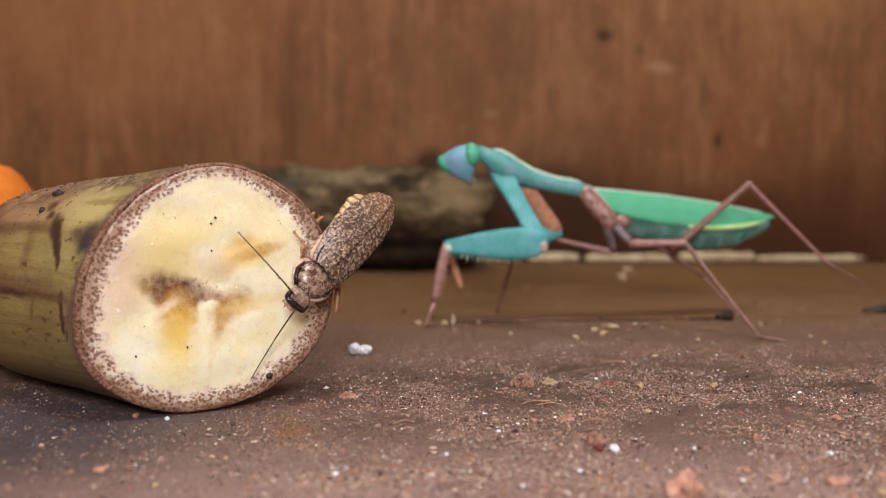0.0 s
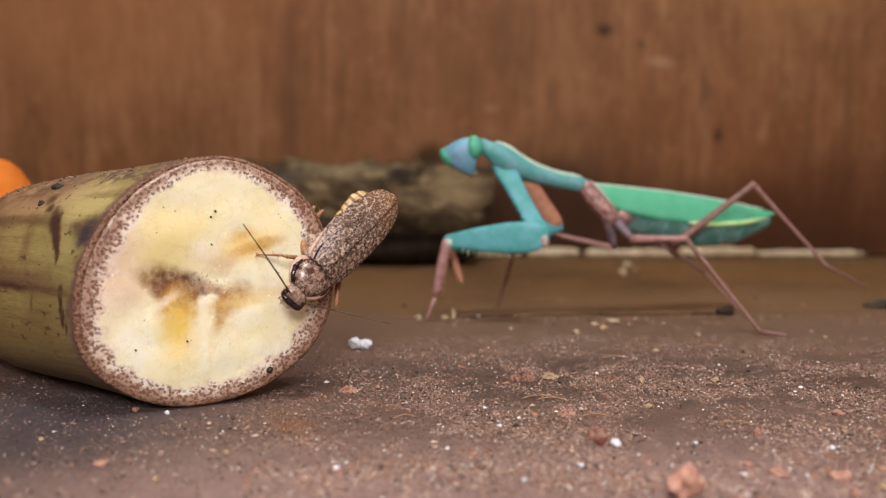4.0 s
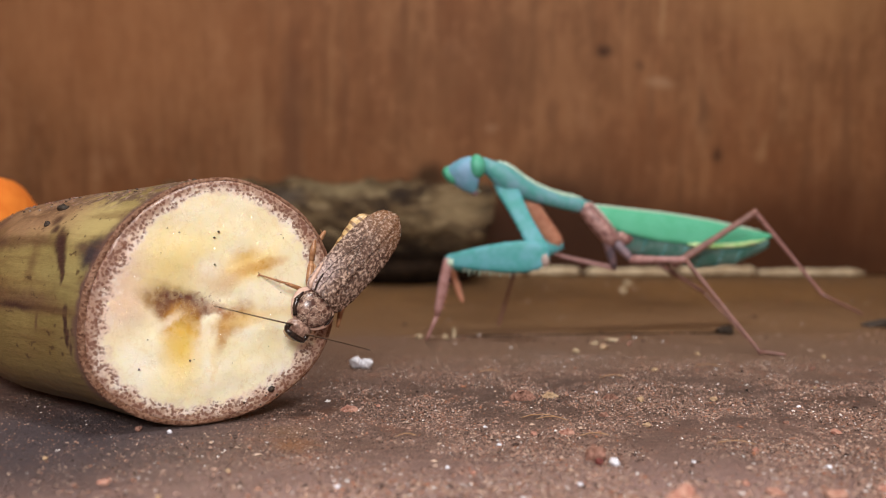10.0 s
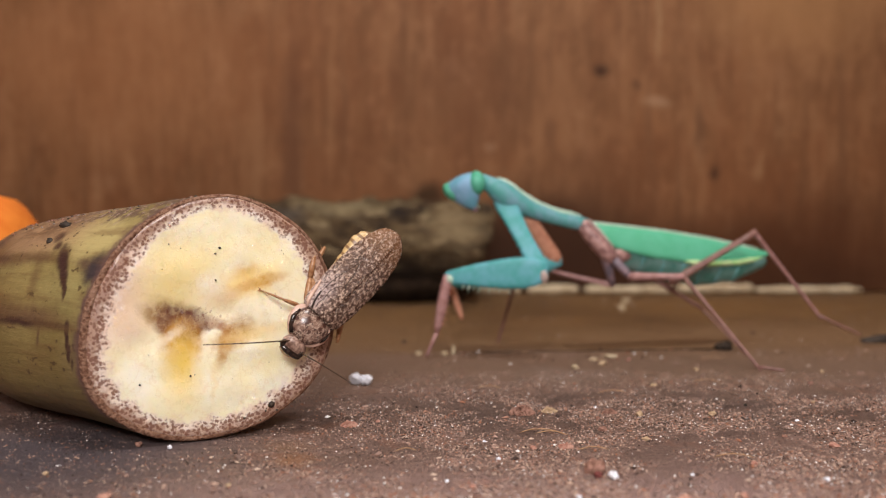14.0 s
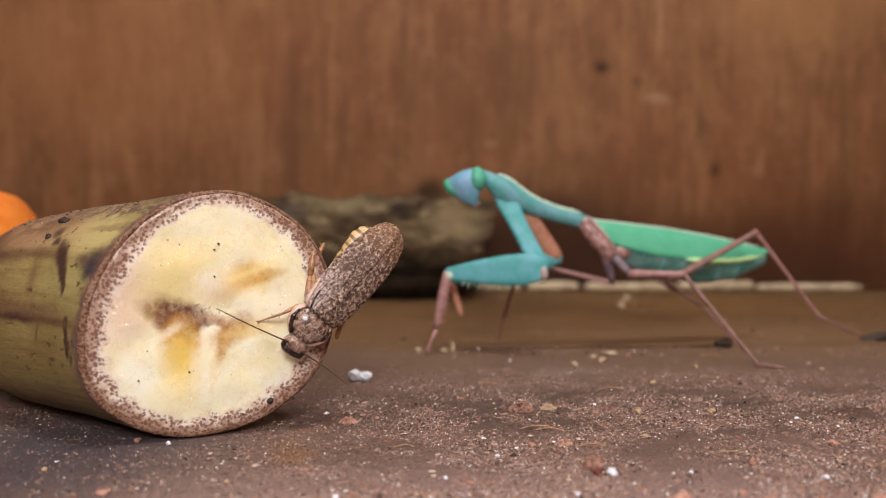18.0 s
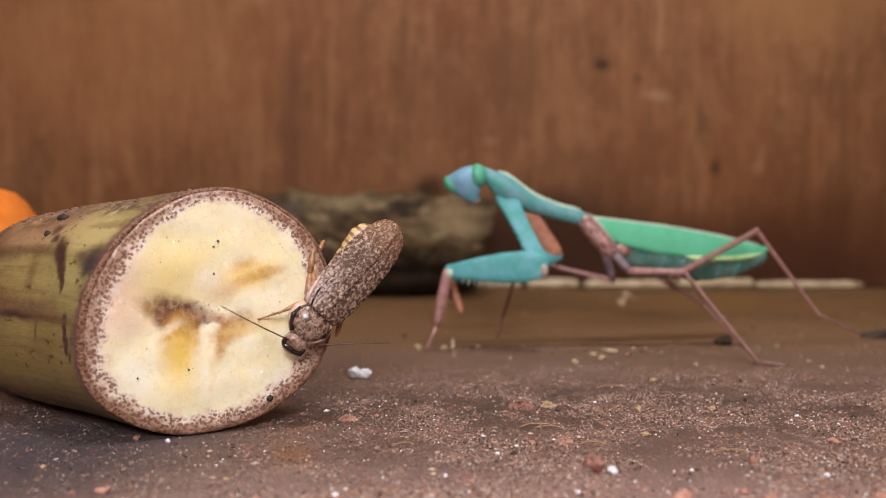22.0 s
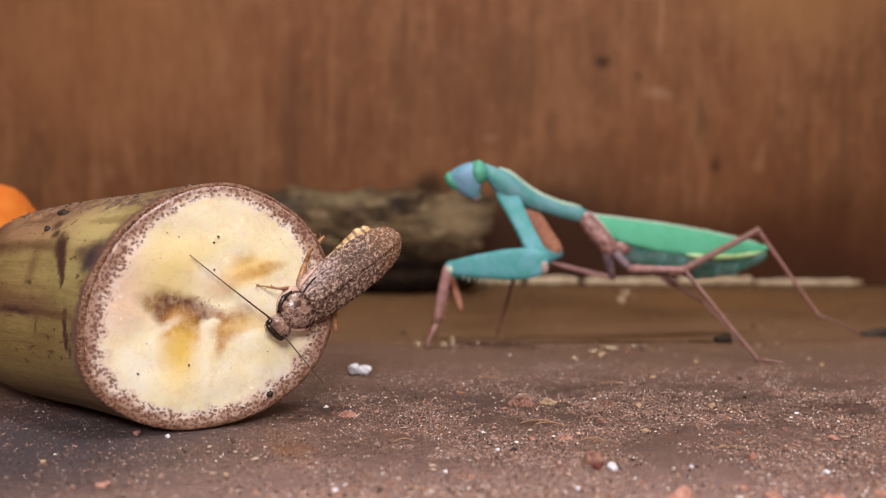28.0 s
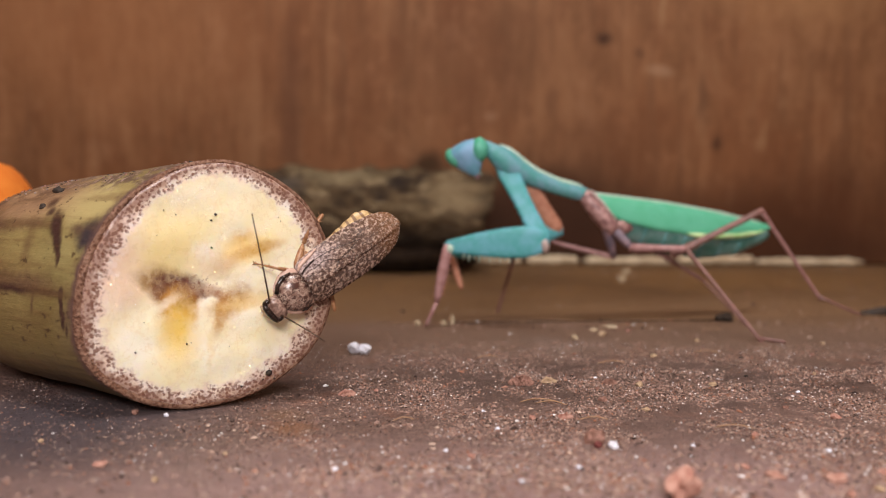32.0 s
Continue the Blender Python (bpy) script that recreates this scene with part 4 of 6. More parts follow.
# ------------------------------------------------------------ the cockroach
ROACH = [
    (0, -0.02208, 0.12850, 0.02225, 47.2, 37),
    (1, -0.02213, 0.12850, 0.02182, 47.7, 36),
    (2, -0.02208, 0.12850, 0.02165, 48.0, 35),
    (3, -0.02248, 0.12850, 0.02154, 45.1, 34),
    (3.5, -0.02252, 0.12850, 0.02156, 44.8, 34),
    (5.5, -0.02267, 0.12850, 0.02162, 43.6, 31),
    (6, -0.02262, 0.12850, 0.02123, 44.4, 31),
    (7, -0.02257, 0.12850, 0.02146, 43.7, 29),
    (8, -0.02268, 0.12850, 0.02119, 44.3, 27),
    (8.5, -0.02276, 0.12850, 0.02087, 44.9, 26),
    (9, -0.02283, 0.12850, 0.02055, 45.5, 26),
    (10, -0.02239, 0.12850, 0.01970, 48.3, 24),
    (11, -0.02248, 0.12850, 0.01982, 47.7, 23),
    (12, -0.02239, 0.12850, 0.01928, 48.6, 22),
    (13, -0.02268, 0.12850, 0.01935, 47.2, 21),
    (14, -0.02296, 0.12850, 0.01942, 45.9, 20),
    (14.5, -0.02296, 0.12850, 0.01932, 46.1, 19),
    (16.5, -0.02290, 0.12850, 0.01898, 46.8, 14),
    (17, -0.02290, 0.12850, 0.01889, 46.9, 13),
    (18, -0.02270, 0.12850, 0.01896, 47.3, 13),
    (19, -0.02252, 0.12850, 0.01903, 47.6, 13),
    (20, -0.02263, 0.12850, 0.01934, 46.9, 14),
    (21, -0.02246, 0.12850, 0.01950, 47.1, 14),
    (22, -0.02258, 0.12850, 0.01893, 47.9, 14),
    (23, -0.02272, 0.12850, 0.01835, 48.8, 14),
    (24, -0.02300, 0.12850, 0.01910, 46.2, 15),
    (25, -0.02328, 0.12850, 0.01986, 43.5, 18),
    (25.5, -0.02357, 0.12850, 0.01993, 42.3, 19),
    (27.5, -0.02471, 0.12850, 0.02020, 37.2, 23),
    (28, -0.02467, 0.12850, 0.02043, 36.2, 23),
    (29, -0.02430, 0.12850, 0.01996, 37.2, 25),
    (30, -0.02463, 0.12850, 0.02042, 34.8, 26),
    (31, -0.02467, 0.12850, 0.02066, 33.3, 26),
    (32, -0.02489, 0.12850, 0.01979, 34.2, 26),
]


def roach_pose(x, y, z, heading, tilt):
    """heading: degrees from +x, in the upright plane, in which the tail points; tilt: how far the tail leans back."""
    a, b = radians(heading), radians(tilt)
    ahead = Vector((-math.cos(a) * math.cos(b), -math.sin(b), -math.sin(a) * math.cos(b)))
    back = Vector((0.14, -1, -0.15))
    back = (back - ahead * ahead.dot(back)).normalized()
    m = Matrix((ahead.cross(back), ahead, back)).transposed().to_4x4()
    m.translation = Vector((x, y, z)) - m.col[0].to_3d() * 0.00040
    return m


def cockroach():
    """Built lying along +Y, back up, in its own space."""
    root = thing("cockroach", (0, 0, 0), "mottled brown cockroach clinging to the cut edge of the plantain", "insect")
    root.matrix_basis = roach_pose(*ROACH[0][1:])
    half = [(0, 3.4), (0.05, 4.0), (0.2, 4.4), (0.45, 4.55), (0.65, 4.4), (0.80, 3.95), (0.90, 3.3), (0.965, 2.5), (1, 1.3)]
    long = 20.5

    def wing(side, lift):
        bm = bmesh.new()
        grid = []
        for i in range(41):
            u = i / 40
            w = blend(half, u)
            row = []
            for j in range(15):
                v = j / 14
                # from just past the middle line to the outer edge
                x = (-0.22 + 1.22 * v) * w
                z = 2.0 * (1 - min(1, abs(x) / w) ** 2.2) * (1 - 0.35 * u) + lift * (1 - v) - 0.35 * u
                z += 0.10 * noise.noise((x * 0.7, u * 9, 4)) * v + 0.04 * noise.noise((x * 2.2, u * 30, 1))
                # the ends are cut slightly aslant
                y = -1.7 - long * u - 0.10 * side * x * max(0, u - 0.6) * 2.5
                row.append(bm.verts.new((side * x * MM, y * MM, z * MM)))
            grid.append(row)
        for a, b in zip(grid, grid[1:]):
            for j in range(14):
                bm.faces.new((a[j], a[j + 1], b[j + 1], b[j]))
        ret = bmesh.ops.extrude_face_region(bm, geom=bm.faces[:])
        for v in ret["geom"]:
            if isinstance(v, bmesh.types.BMVert):
                v.co.z -= 0.16 * MM
        bmesh.ops.recalc_face_normals(bm, faces=bm.faces)
        return part("wing_case", bm, "wing", root, "mottled grey-brown leathery wing case")

    left = wing(1, 0.22)
    wing(-1, 0.02)

    def skin(u, x):
        w = blend(half, u)
        return (x * w * MM, (-1.7 - long * u) * MM, (2.0 * (1 - abs(x) ** 2.2) * (1 - 0.35 * u) - 0.35 * u + 0.16) * MM)

    def vein(name, run, r, mat, holder):
        part(name, tube([skin(u, x) for u, x in run], r * MM, 6), mat, holder)
    vein("vein", [(0.01, 0.60), (0.05, 0.62), (0.10, 0.66), (0.16, 0.68)], 0.17, "black", left)
    vein("vein", [(0.14, 0.67), (0.22, 0.66), (0.32, 0.62), (0.42, 0.52), (0.52, 0.42), (0.60, 0.34)], 0.05, "black", left)
    vein("vein", [(0.06, 0.50), (0.13, 0.42), (0.22, 0.45), (0.28, 0.34), (0.34, 0.16), (0.41, 0.18), (0.50, 0.26), (0.58, 0.36)], 0.05, "black", left)
    vein("vein", [(0.34, 0.16), (0.30, 0.0), (0.25, -0.14)], 0.06, "black", left)
    vein("vein", [(0.46, 0.0), (0.43, -0.12), (0.38, -0.20)], 0.045, "antenna", left)
    vein("vein", [(0.08, 0.30), (0.16, 0.18), (0.24, 0.02)], 0.045, "antenna", left)
    for k in range(7):
        u, x = 0.34 + 0.07 * k, 0.10 + 0.13 * (k % 4)
        vein("vein", [(u, x), (u + 0.06, x + 0.06), (u + 0.12, x + 0.10), (u + 0.18, x + 0.12)], 0.03, "antenna", left)
    # the pale outer margin of the wing by the shoulder
    part("wing_margin", tube([skin(u, x) for u, x in ((0.0, 0.80), (0.04, 0.86), (0.10, 0.88), (0.17, 0.90), (0.24, 0.95))], [0.2 * MM, 0.36 * MM, 0.38 * MM, 0.3 * MM, 0.1 * MM], 8), "flange", root,
         "pale pink wing margin")
    # abdomen under the wings
    loops = []
    for i in range(25):
        u = i / 24
        w = blend([(0, 3.0), (0.3, 3.9), (0.6, 4.35), (0.82, 4.6), (0.94, 3.7), (1, 1.8)], u) * (1 - 0.03 * (i % 3 == 0))
        loops.append([((w * math.cos(a) + 1.5 * u * u) * MM, (-1.5 - 18.0 * u) * MM, (-1.25 + 1.15 * math.sin(a)) * MM) for a in (2 * math.pi * k / 20 for k in range(20))])
    part("abdomen", rings(bmesh.new(), loops), "abdomen_roach", root, "straw-yellow banded abdomen")
    # pronotum: a glossy shield with a pale flange
    def shield_shape(p):
        return Vector((p.x * (1 - 0.16 * p.y), p.y, p.z if p.z > 0 else p.z * 0.25))
    part("pronotum", ball(3.35 * MM, 3.15 * MM, 1.9 * MM, 4, 0.03, 3, shield_shape), "shield", root, "glossy brown mottled shield", at=pose(-0.1 * MM, 0.6 * MM, 0.15 * MM))
    part("pronotum_flange", ball(4.05 * MM, 3.45 * MM, 0.6 * MM, 3, 0.02, 4, shield_shape), "flange", root, "pale pink rim of the shield", at=pose(0, 0.65 * MM, 0.05 * MM))
    part("flange_shadow_line", tube([(1.5 * MM, 3.35 * MM, 0.70 * MM), (2.5 * MM, 2.5 * MM, 0.72 * MM), (3.15 * MM, 1.2 * MM, 0.72 * MM), (3.25 * MM, -0.5 * MM, 0.75 * MM)],
                                    [0.42 * MM, 0.40 * MM, 0.50 * MM, 0.15 * MM], 8), "black", root, "black band beside the pale rim")
    part("flange_shadow_line", tube([(-3.35 * MM, 1.2 * MM, 0.55 * MM), (-3.6 * MM, 0.3 * MM, 0.5 * MM), (-3.4 * MM, -1.2 * MM, 0.55 * MM)], [0.08 * MM, 0.22 * MM, 0.08 * MM], 6), "black", root, "black band beside the pale rim")
    # head
    head = part("head", ball(2.3 * MM, 1.6 * MM, 1.2 * MM, 3, 0.06, 6), "crown", root, "pinkish-brown mottled head with a black brow", at=pose(-0.5 * MM, 4.5 * MM, 0.0, -26, 0, 8))
    part("brow", ball(2.1 * MM, 0.70 * MM, 0.85 * MM, 3), "black", head, "glossy black brow", at=pose(-0.1 * MM, 1.05 * MM, 0.60 * MM))
    for sx in (-1, 1):
        part("eye", ball(0.5 * MM, 0.8 * MM, 0.6 * MM, 2), "black", head, "black eye", at=pose(sx * 1.75 * MM, 0.5 * MM, 0.5 * MM))
    part("face", ball(1.55 * MM, 0.85 * MM, 0.7 * MM, 3, 0.12, 9), "pale_face", head, "straw-coloured face", at=pose(0.1 * MM, 1.5 * MM, 0.0))
    for sx, dy in ((1.2, 1.7), (0.4, 2.2), (-0.8, 2.0)):
        part("palp", tube([(sx * MM, 1.4 * MM, 0), ((sx + 0.4) * MM, dy * MM, -0.3 * MM), ((sx + 0.2) * MM, (dy + 0.5) * MM, -0.9 * MM)], [0.14 * MM, 0.11 * MM, 0.07 * MM], 6), "leg_roach", head)
    # legs that grip the rim
    grips = []
    for sx in (1, 1, -1):
        thigh = part("femur", limb(4.6 * MM, [(0, 0.45 * MM), (0.2, 0.72 * MM), (0.75, 0.6 * MM), (1, 0.34 * MM)], 10), "leg_roach", root, "amber spiny leg")
        shin = part("tibia", limb(5.2 * MM, [(0, 0.50 * MM), (0.4, 0.55 * MM), (0.85, 0.40 * MM), (1, 0.24 * MM)], 8), "leg_roach", root, "amber spiny leg")
        for k in range(10):
            u, a = (0.08 + 0.085 * k) * 5.2 * MM, 2.1 * k
            part("spine", tube([(0, 0, u), (1.0 * MM * math.cos(a), 1.0 * MM * math.sin(a), u + 0.6 * MM)], [0.10 * MM, 0.02 * MM], 5), "leg_roach", shin)
        grips.append((thigh, shin))
    # foreleg that reaches over the cut face
    fore = [part("femur", limb(3.4 * MM, [(0, 0.28 * MM), (0.2, 0.40 * MM), (0.8, 0.32 * MM), (1, 0.20 * MM)], 8), "leg_roach", root, "amber foreleg"),
            part("tibia", limb(4.9 * MM, [(0, 0.20 * MM), (0.3, 0.22 * MM), (0.55, 0.18 * MM), (0.62, 0.13 * MM), (0.9, 0.12 * MM), (1, 0.2 * MM)], 8), "leg_roach", root, "amber foreleg")]
    for k in range(6):
        u = (0.12 + 0.09 * k) * 4.9 * MM
        a = 1.3 * k
        part("spine", tube([(0, 0, u), (0.65 * MM * math.cos(a), 0.65 * MM * math.sin(a), u + 0.35 * MM)], [0.08 * MM, 0.02 * MM], 5), "leg_roach", fore[1])
    for k in range(4):
        a = 0.6 + 1.5 * k
        part("claw", tube([(0, 0, 4.6 * MM), (0.35 * MM * math.cos(a), 0.35 * MM * math.sin(a), 4.9 * MM), (0.6 * MM * math.cos(a), 0.6 * MM * math.sin(a), 4.95 * MM)], [0.08 * MM, 0.06 * MM, 0.02 * MM], 5), "leg_roach", fore[1])
    # antennae: thin, slightly curved
    feelers = []
    for length, bow in ((17.0, 0.7), (16.0, -0.8)):
        pts = [(0, bow * MM * math.sin(math.pi * i / 18), length * MM * i / 18) for i in range(19)]
        feelers.append(part("antenna", tube(pts, [(0.17 - 0.0050 * i) * MM for i in range(19)], 6), "antenna", root, "thin dark thread-like antenna"))
    return root, feelers, fore, grips


UPPER = [(0, -0.0321, 0.0274), (1, -0.0364, 0.0252), (2, -0.0288, 0.0285), (3, -0.0323, 0.0276), (6, -0.0311, 0.0279), (7, -0.0320, 0.0243), (8, -0.0286, 0.0239), (9, -0.0331, 0.0200), (10, -0.0342, 0.0186), (11, -0.0323, 0.0234), (12, -0.0354, 0.0224), (13, -0.0350, 0.0198), (14, -0.0385, 0.0158), (17, -0.0353, 0.0181), (18, -0.0362, 0.0202), (19, -0.0354, 0.0157), (20, -0.0337, 0.0181), (21, -0.0351, 0.0207), (22, -0.0341, 0.0195), (23, -0.0345, 0.0235), (24, -0.0419, 0.0262), (25, -0.0348, 0.0308), (25.5, -0.0429, 0.0245), (27.5, -0.0408, 0.0343), (28, -0.0441, 0.0301), (29, -0.0378, 0.0327), (30, -0.0370, 0.0279), (31, -0.0350, 0.0317), (32, -0.0319, 0.0324)]
LOWER = [(0, -0.0326, 0.0048), (1, -0.0246, 0.0172), (2, -0.0179, 0.0105), (3, -0.0059, 0.0147), (6, -0.0122, 0.0091), (7, -0.0132, 0.0097), (8, -0.0172, 0.0102), (9, -0.0165, 0.0121), (10, -0.0126, 0.0122), (11, -0.0170, 0.0092), (12, -0.0089, 0.0120), (13, -0.0118, 0.0092), (14, -0.0164, 0.0094), (17, -0.0152, 0.0117), (18, -0.0171, 0.0088), (19, -0.0145, 0.0131), (20, -0.0157, 0.0100), (21, -0.0175, 0.0116), (22, -0.0071, 0.0150), (23, -0.0178, 0.0102), (24, -0.0178, 0.0117), (25, -0.0221, 0.0142), (25.5, -0.0191, 0.0092), (27.5, -0.0198, 0.0091), (28, -0.0203, 0.0072), (29, -0.0233, 0.0127), (30, -0.0228, 0.0110), (31, -0.0227, 0.0128), (32, -0.0227, 0.0125)]
FORE = [(0, -0.0254, 0.1310, 0.0297), (1, -0.0254, 0.1310, 0.0296), (2, -0.0313, 0.1284, 0.0246), (6, -0.0311, 0.1285, 0.0246), (10, -0.0314, 0.1284, 0.0250), (14, -0.0314, 0.1284, 0.0251),
        (17, -0.0316, 0.1283, 0.0189), (19, -0.0314, 0.1284, 0.0190), (21, -0.0313, 0.1284, 0.0197), (25, -0.0314, 0.1284, 0.0200), (25.5, -0.0315, 0.1283, 0.0230), (28, -0.0315, 0.1283, 0.0240), (32, -0.0317, 0.1282, 0.0241)]


def roach_at(t):
    """The pose between two rows of the cockroach's way."""
    rows = ROACH
    for a, b in zip(rows, rows[1:]):
        if t <= b[0]:
            k = (t - a[0]) / (b[0] - a[0])
            return roach_pose(*[p + (q - p) * k for p, q in zip(a[1:], b[1:])])
    return roach_pose(*rows[-1][1:])


def feeler_pose(t, x, z, base, length):
    """An antenna in the body's space, whose tip shows at (x, z) and stands off towards the light."""
    m = roach_at(t)
    b = m @ Vector(base)
    eye, far = Vector((0, 0, 0.0365)), Vector((x, 0.128, z))
    tip = far
    for i in range(60):
        tip = eye.lerp(far, 1.02 - 0.0026 * i)
        # it stays in front of the cut face
        clear = (tip - FACE).dot(NORMAL) > 0.0014 or (tip - FACE).length > 0.024
        if clear and ((tip - b).length >= length or i > 28):
            break
    # its root sits deeper in the head where it points at the eye
    inner = m.inverted() @ tip
    slack = min(0.0035, max(0.0, length - (tip - b).length))
    root = Vector(base) - (inner - Vector(base)).normalized() * slack
    return aim(root, inner, (0, 0.2, 1))


def two_bone(a, b, l1, l2, bend):
    """The joint between two bones of given length from a to b."""
    a, b = Vector(a), Vector(b)
    d = b - a
    dist = min(d.length, (l1 + l2) * 0.999)
    d.normalize()
    along = (l1 ** 2 - l2 ** 2 + dist ** 2) / (2 * dist)
    off = math.sqrt(max(0, l1 ** 2 - along ** 2))
    side = (Vector(bend) - d * d.dot(Vector(bend))).normalized()
    return a + d * along + side * off


# ------------------------------------------------------------ the mantis
# joints at the start and at the end of its slow settling
JOINTS = {
    'head': ((0.0043, 0.2030, 0.0441), (0.0064, 0.2030, 0.0457)),
    'neck': ((0.0108, 0.2050, 0.0461), (0.0126, 0.2050, 0.0474)),
    'shoulder': ((0.0383, 0.2120, 0.0368), (0.0389, 0.2120, 0.0358)),
    'wing_tip': ((0.0988, 0.2290, 0.0289), (0.0976, 0.2290, 0.0266)),
    'fore_hip': ((0.0155, 0.2060, 0.0413), (0.0171, 0.2060, 0.0424)),
    'fore_elbow': ((0.0255, 0.1990, 0.0231), (0.0260, 0.1990, 0.0236)),
    'fore_knee': ((0.0009, 0.2020, 0.0220), (0.0014, 0.2020, 0.0220)),
    'fore_wrist': ((-0.0023, 0.2035, 0.0068), (-0.0015, 0.2035, 0.0069)),
    'fore_toe': ((-0.0049, 0.2035, 0.0001), (-0.0047, 0.2035, -0.0002)),
    'far_hip': ((0.0201, 0.2090, 0.0408), (0.0212, 0.2090, 0.0413)),
    'far_elbow': ((0.0314, 0.2130, 0.0252), (0.0318, 0.2130, 0.0258)),
    'far_knee': ((0.0019, 0.2130, 0.0192), (0.0023, 0.2130, 0.0193)),
    'far_claw': ((0.0052, 0.2130, 0.0091), (0.0054, 0.2130, 0.0092)),
    'mid_hip': ((0.0469, 0.2110, 0.0272), (0.0471, 0.2110, 0.0262)),
    'mid_bend': ((0.0515, 0.2090, 0.0221), (0.0517, 0.2090, 0.0212)),
    'mid_knee': ((0.0641, 0.2030, 0.0228), (0.0646, 0.2030, 0.0215)),
    'mid_ankle': ((0.0777, 0.1862, 0.0008), (0.0778, 0.1862, 0.0007)),
    'mid_toe': ((0.0831, 0.1835, 0.0004), (0.0831, 0.1835, 0.0003)),
    'fmid_hip': ((0.0456, 0.2120, 0.0262), (0.0458, 0.2120, 0.0252)),
    'fmid_bend': ((0.0480, 0.2150, 0.0194), (0.0482, 0.2150, 0.0182)),
    'fmid_knee': ((0.0226, 0.2220, 0.0246), (0.0227, 0.2220, 0.0241)),
    'fmid_toe': ((0.0164, 0.2300, -0.0002), (0.0166, 0.2300, -0.0005)),
    'hind_hip': ((0.0639, 0.2110, 0.0210), (0.0641, 0.2110, 0.0194)),
    'hind_knee': ((0.0831, 0.2090, 0.0384), (0.0869, 0.2090, 0.0314)),
    'hind_ankle': ((0.1081, 0.2150, 0.0162), (0.1073, 0.2170, 0.0070)),
    'hind_toe': ((0.1211, 0.2190, 0.0096), (0.1229, 0.2195, 0.0003)),
    'fhind_hip': ((0.0622, 0.2210, 0.0202), (0.0624, 0.2210, 0.0189)),
    'fhind_knee': ((0.0763, 0.2240, 0.0115), (0.0766, 0.2240, 0.0108)),
    'fhind_toe': ((0.0856, 0.2060, -0.0028), (0.0859, 0.2060, -0.0029)),
}
SETTLE = [(0, 0), (3.5, 0.19), (5.5, 0.37), (7, 0.43), (9, 0.48), (11, 0.60), (13, 0.68), (14, 0.71), (17, 0.78), (20, 0.83), (23, 0.84), (25, 0.86), (28, 0.90), (30, 0.94), (32, 1)]
STAND = Vector((0.0450, 0.2070, 0))
UP = (0, 0, 1)


def joint(name, s):
    a, b = JOINTS[name]
    return Vector(a).lerp(Vector(b), s) - STAND


def span(a, b):
    return (Vector(JOINTS[a][0]) - Vector(JOINTS[b][0])).length


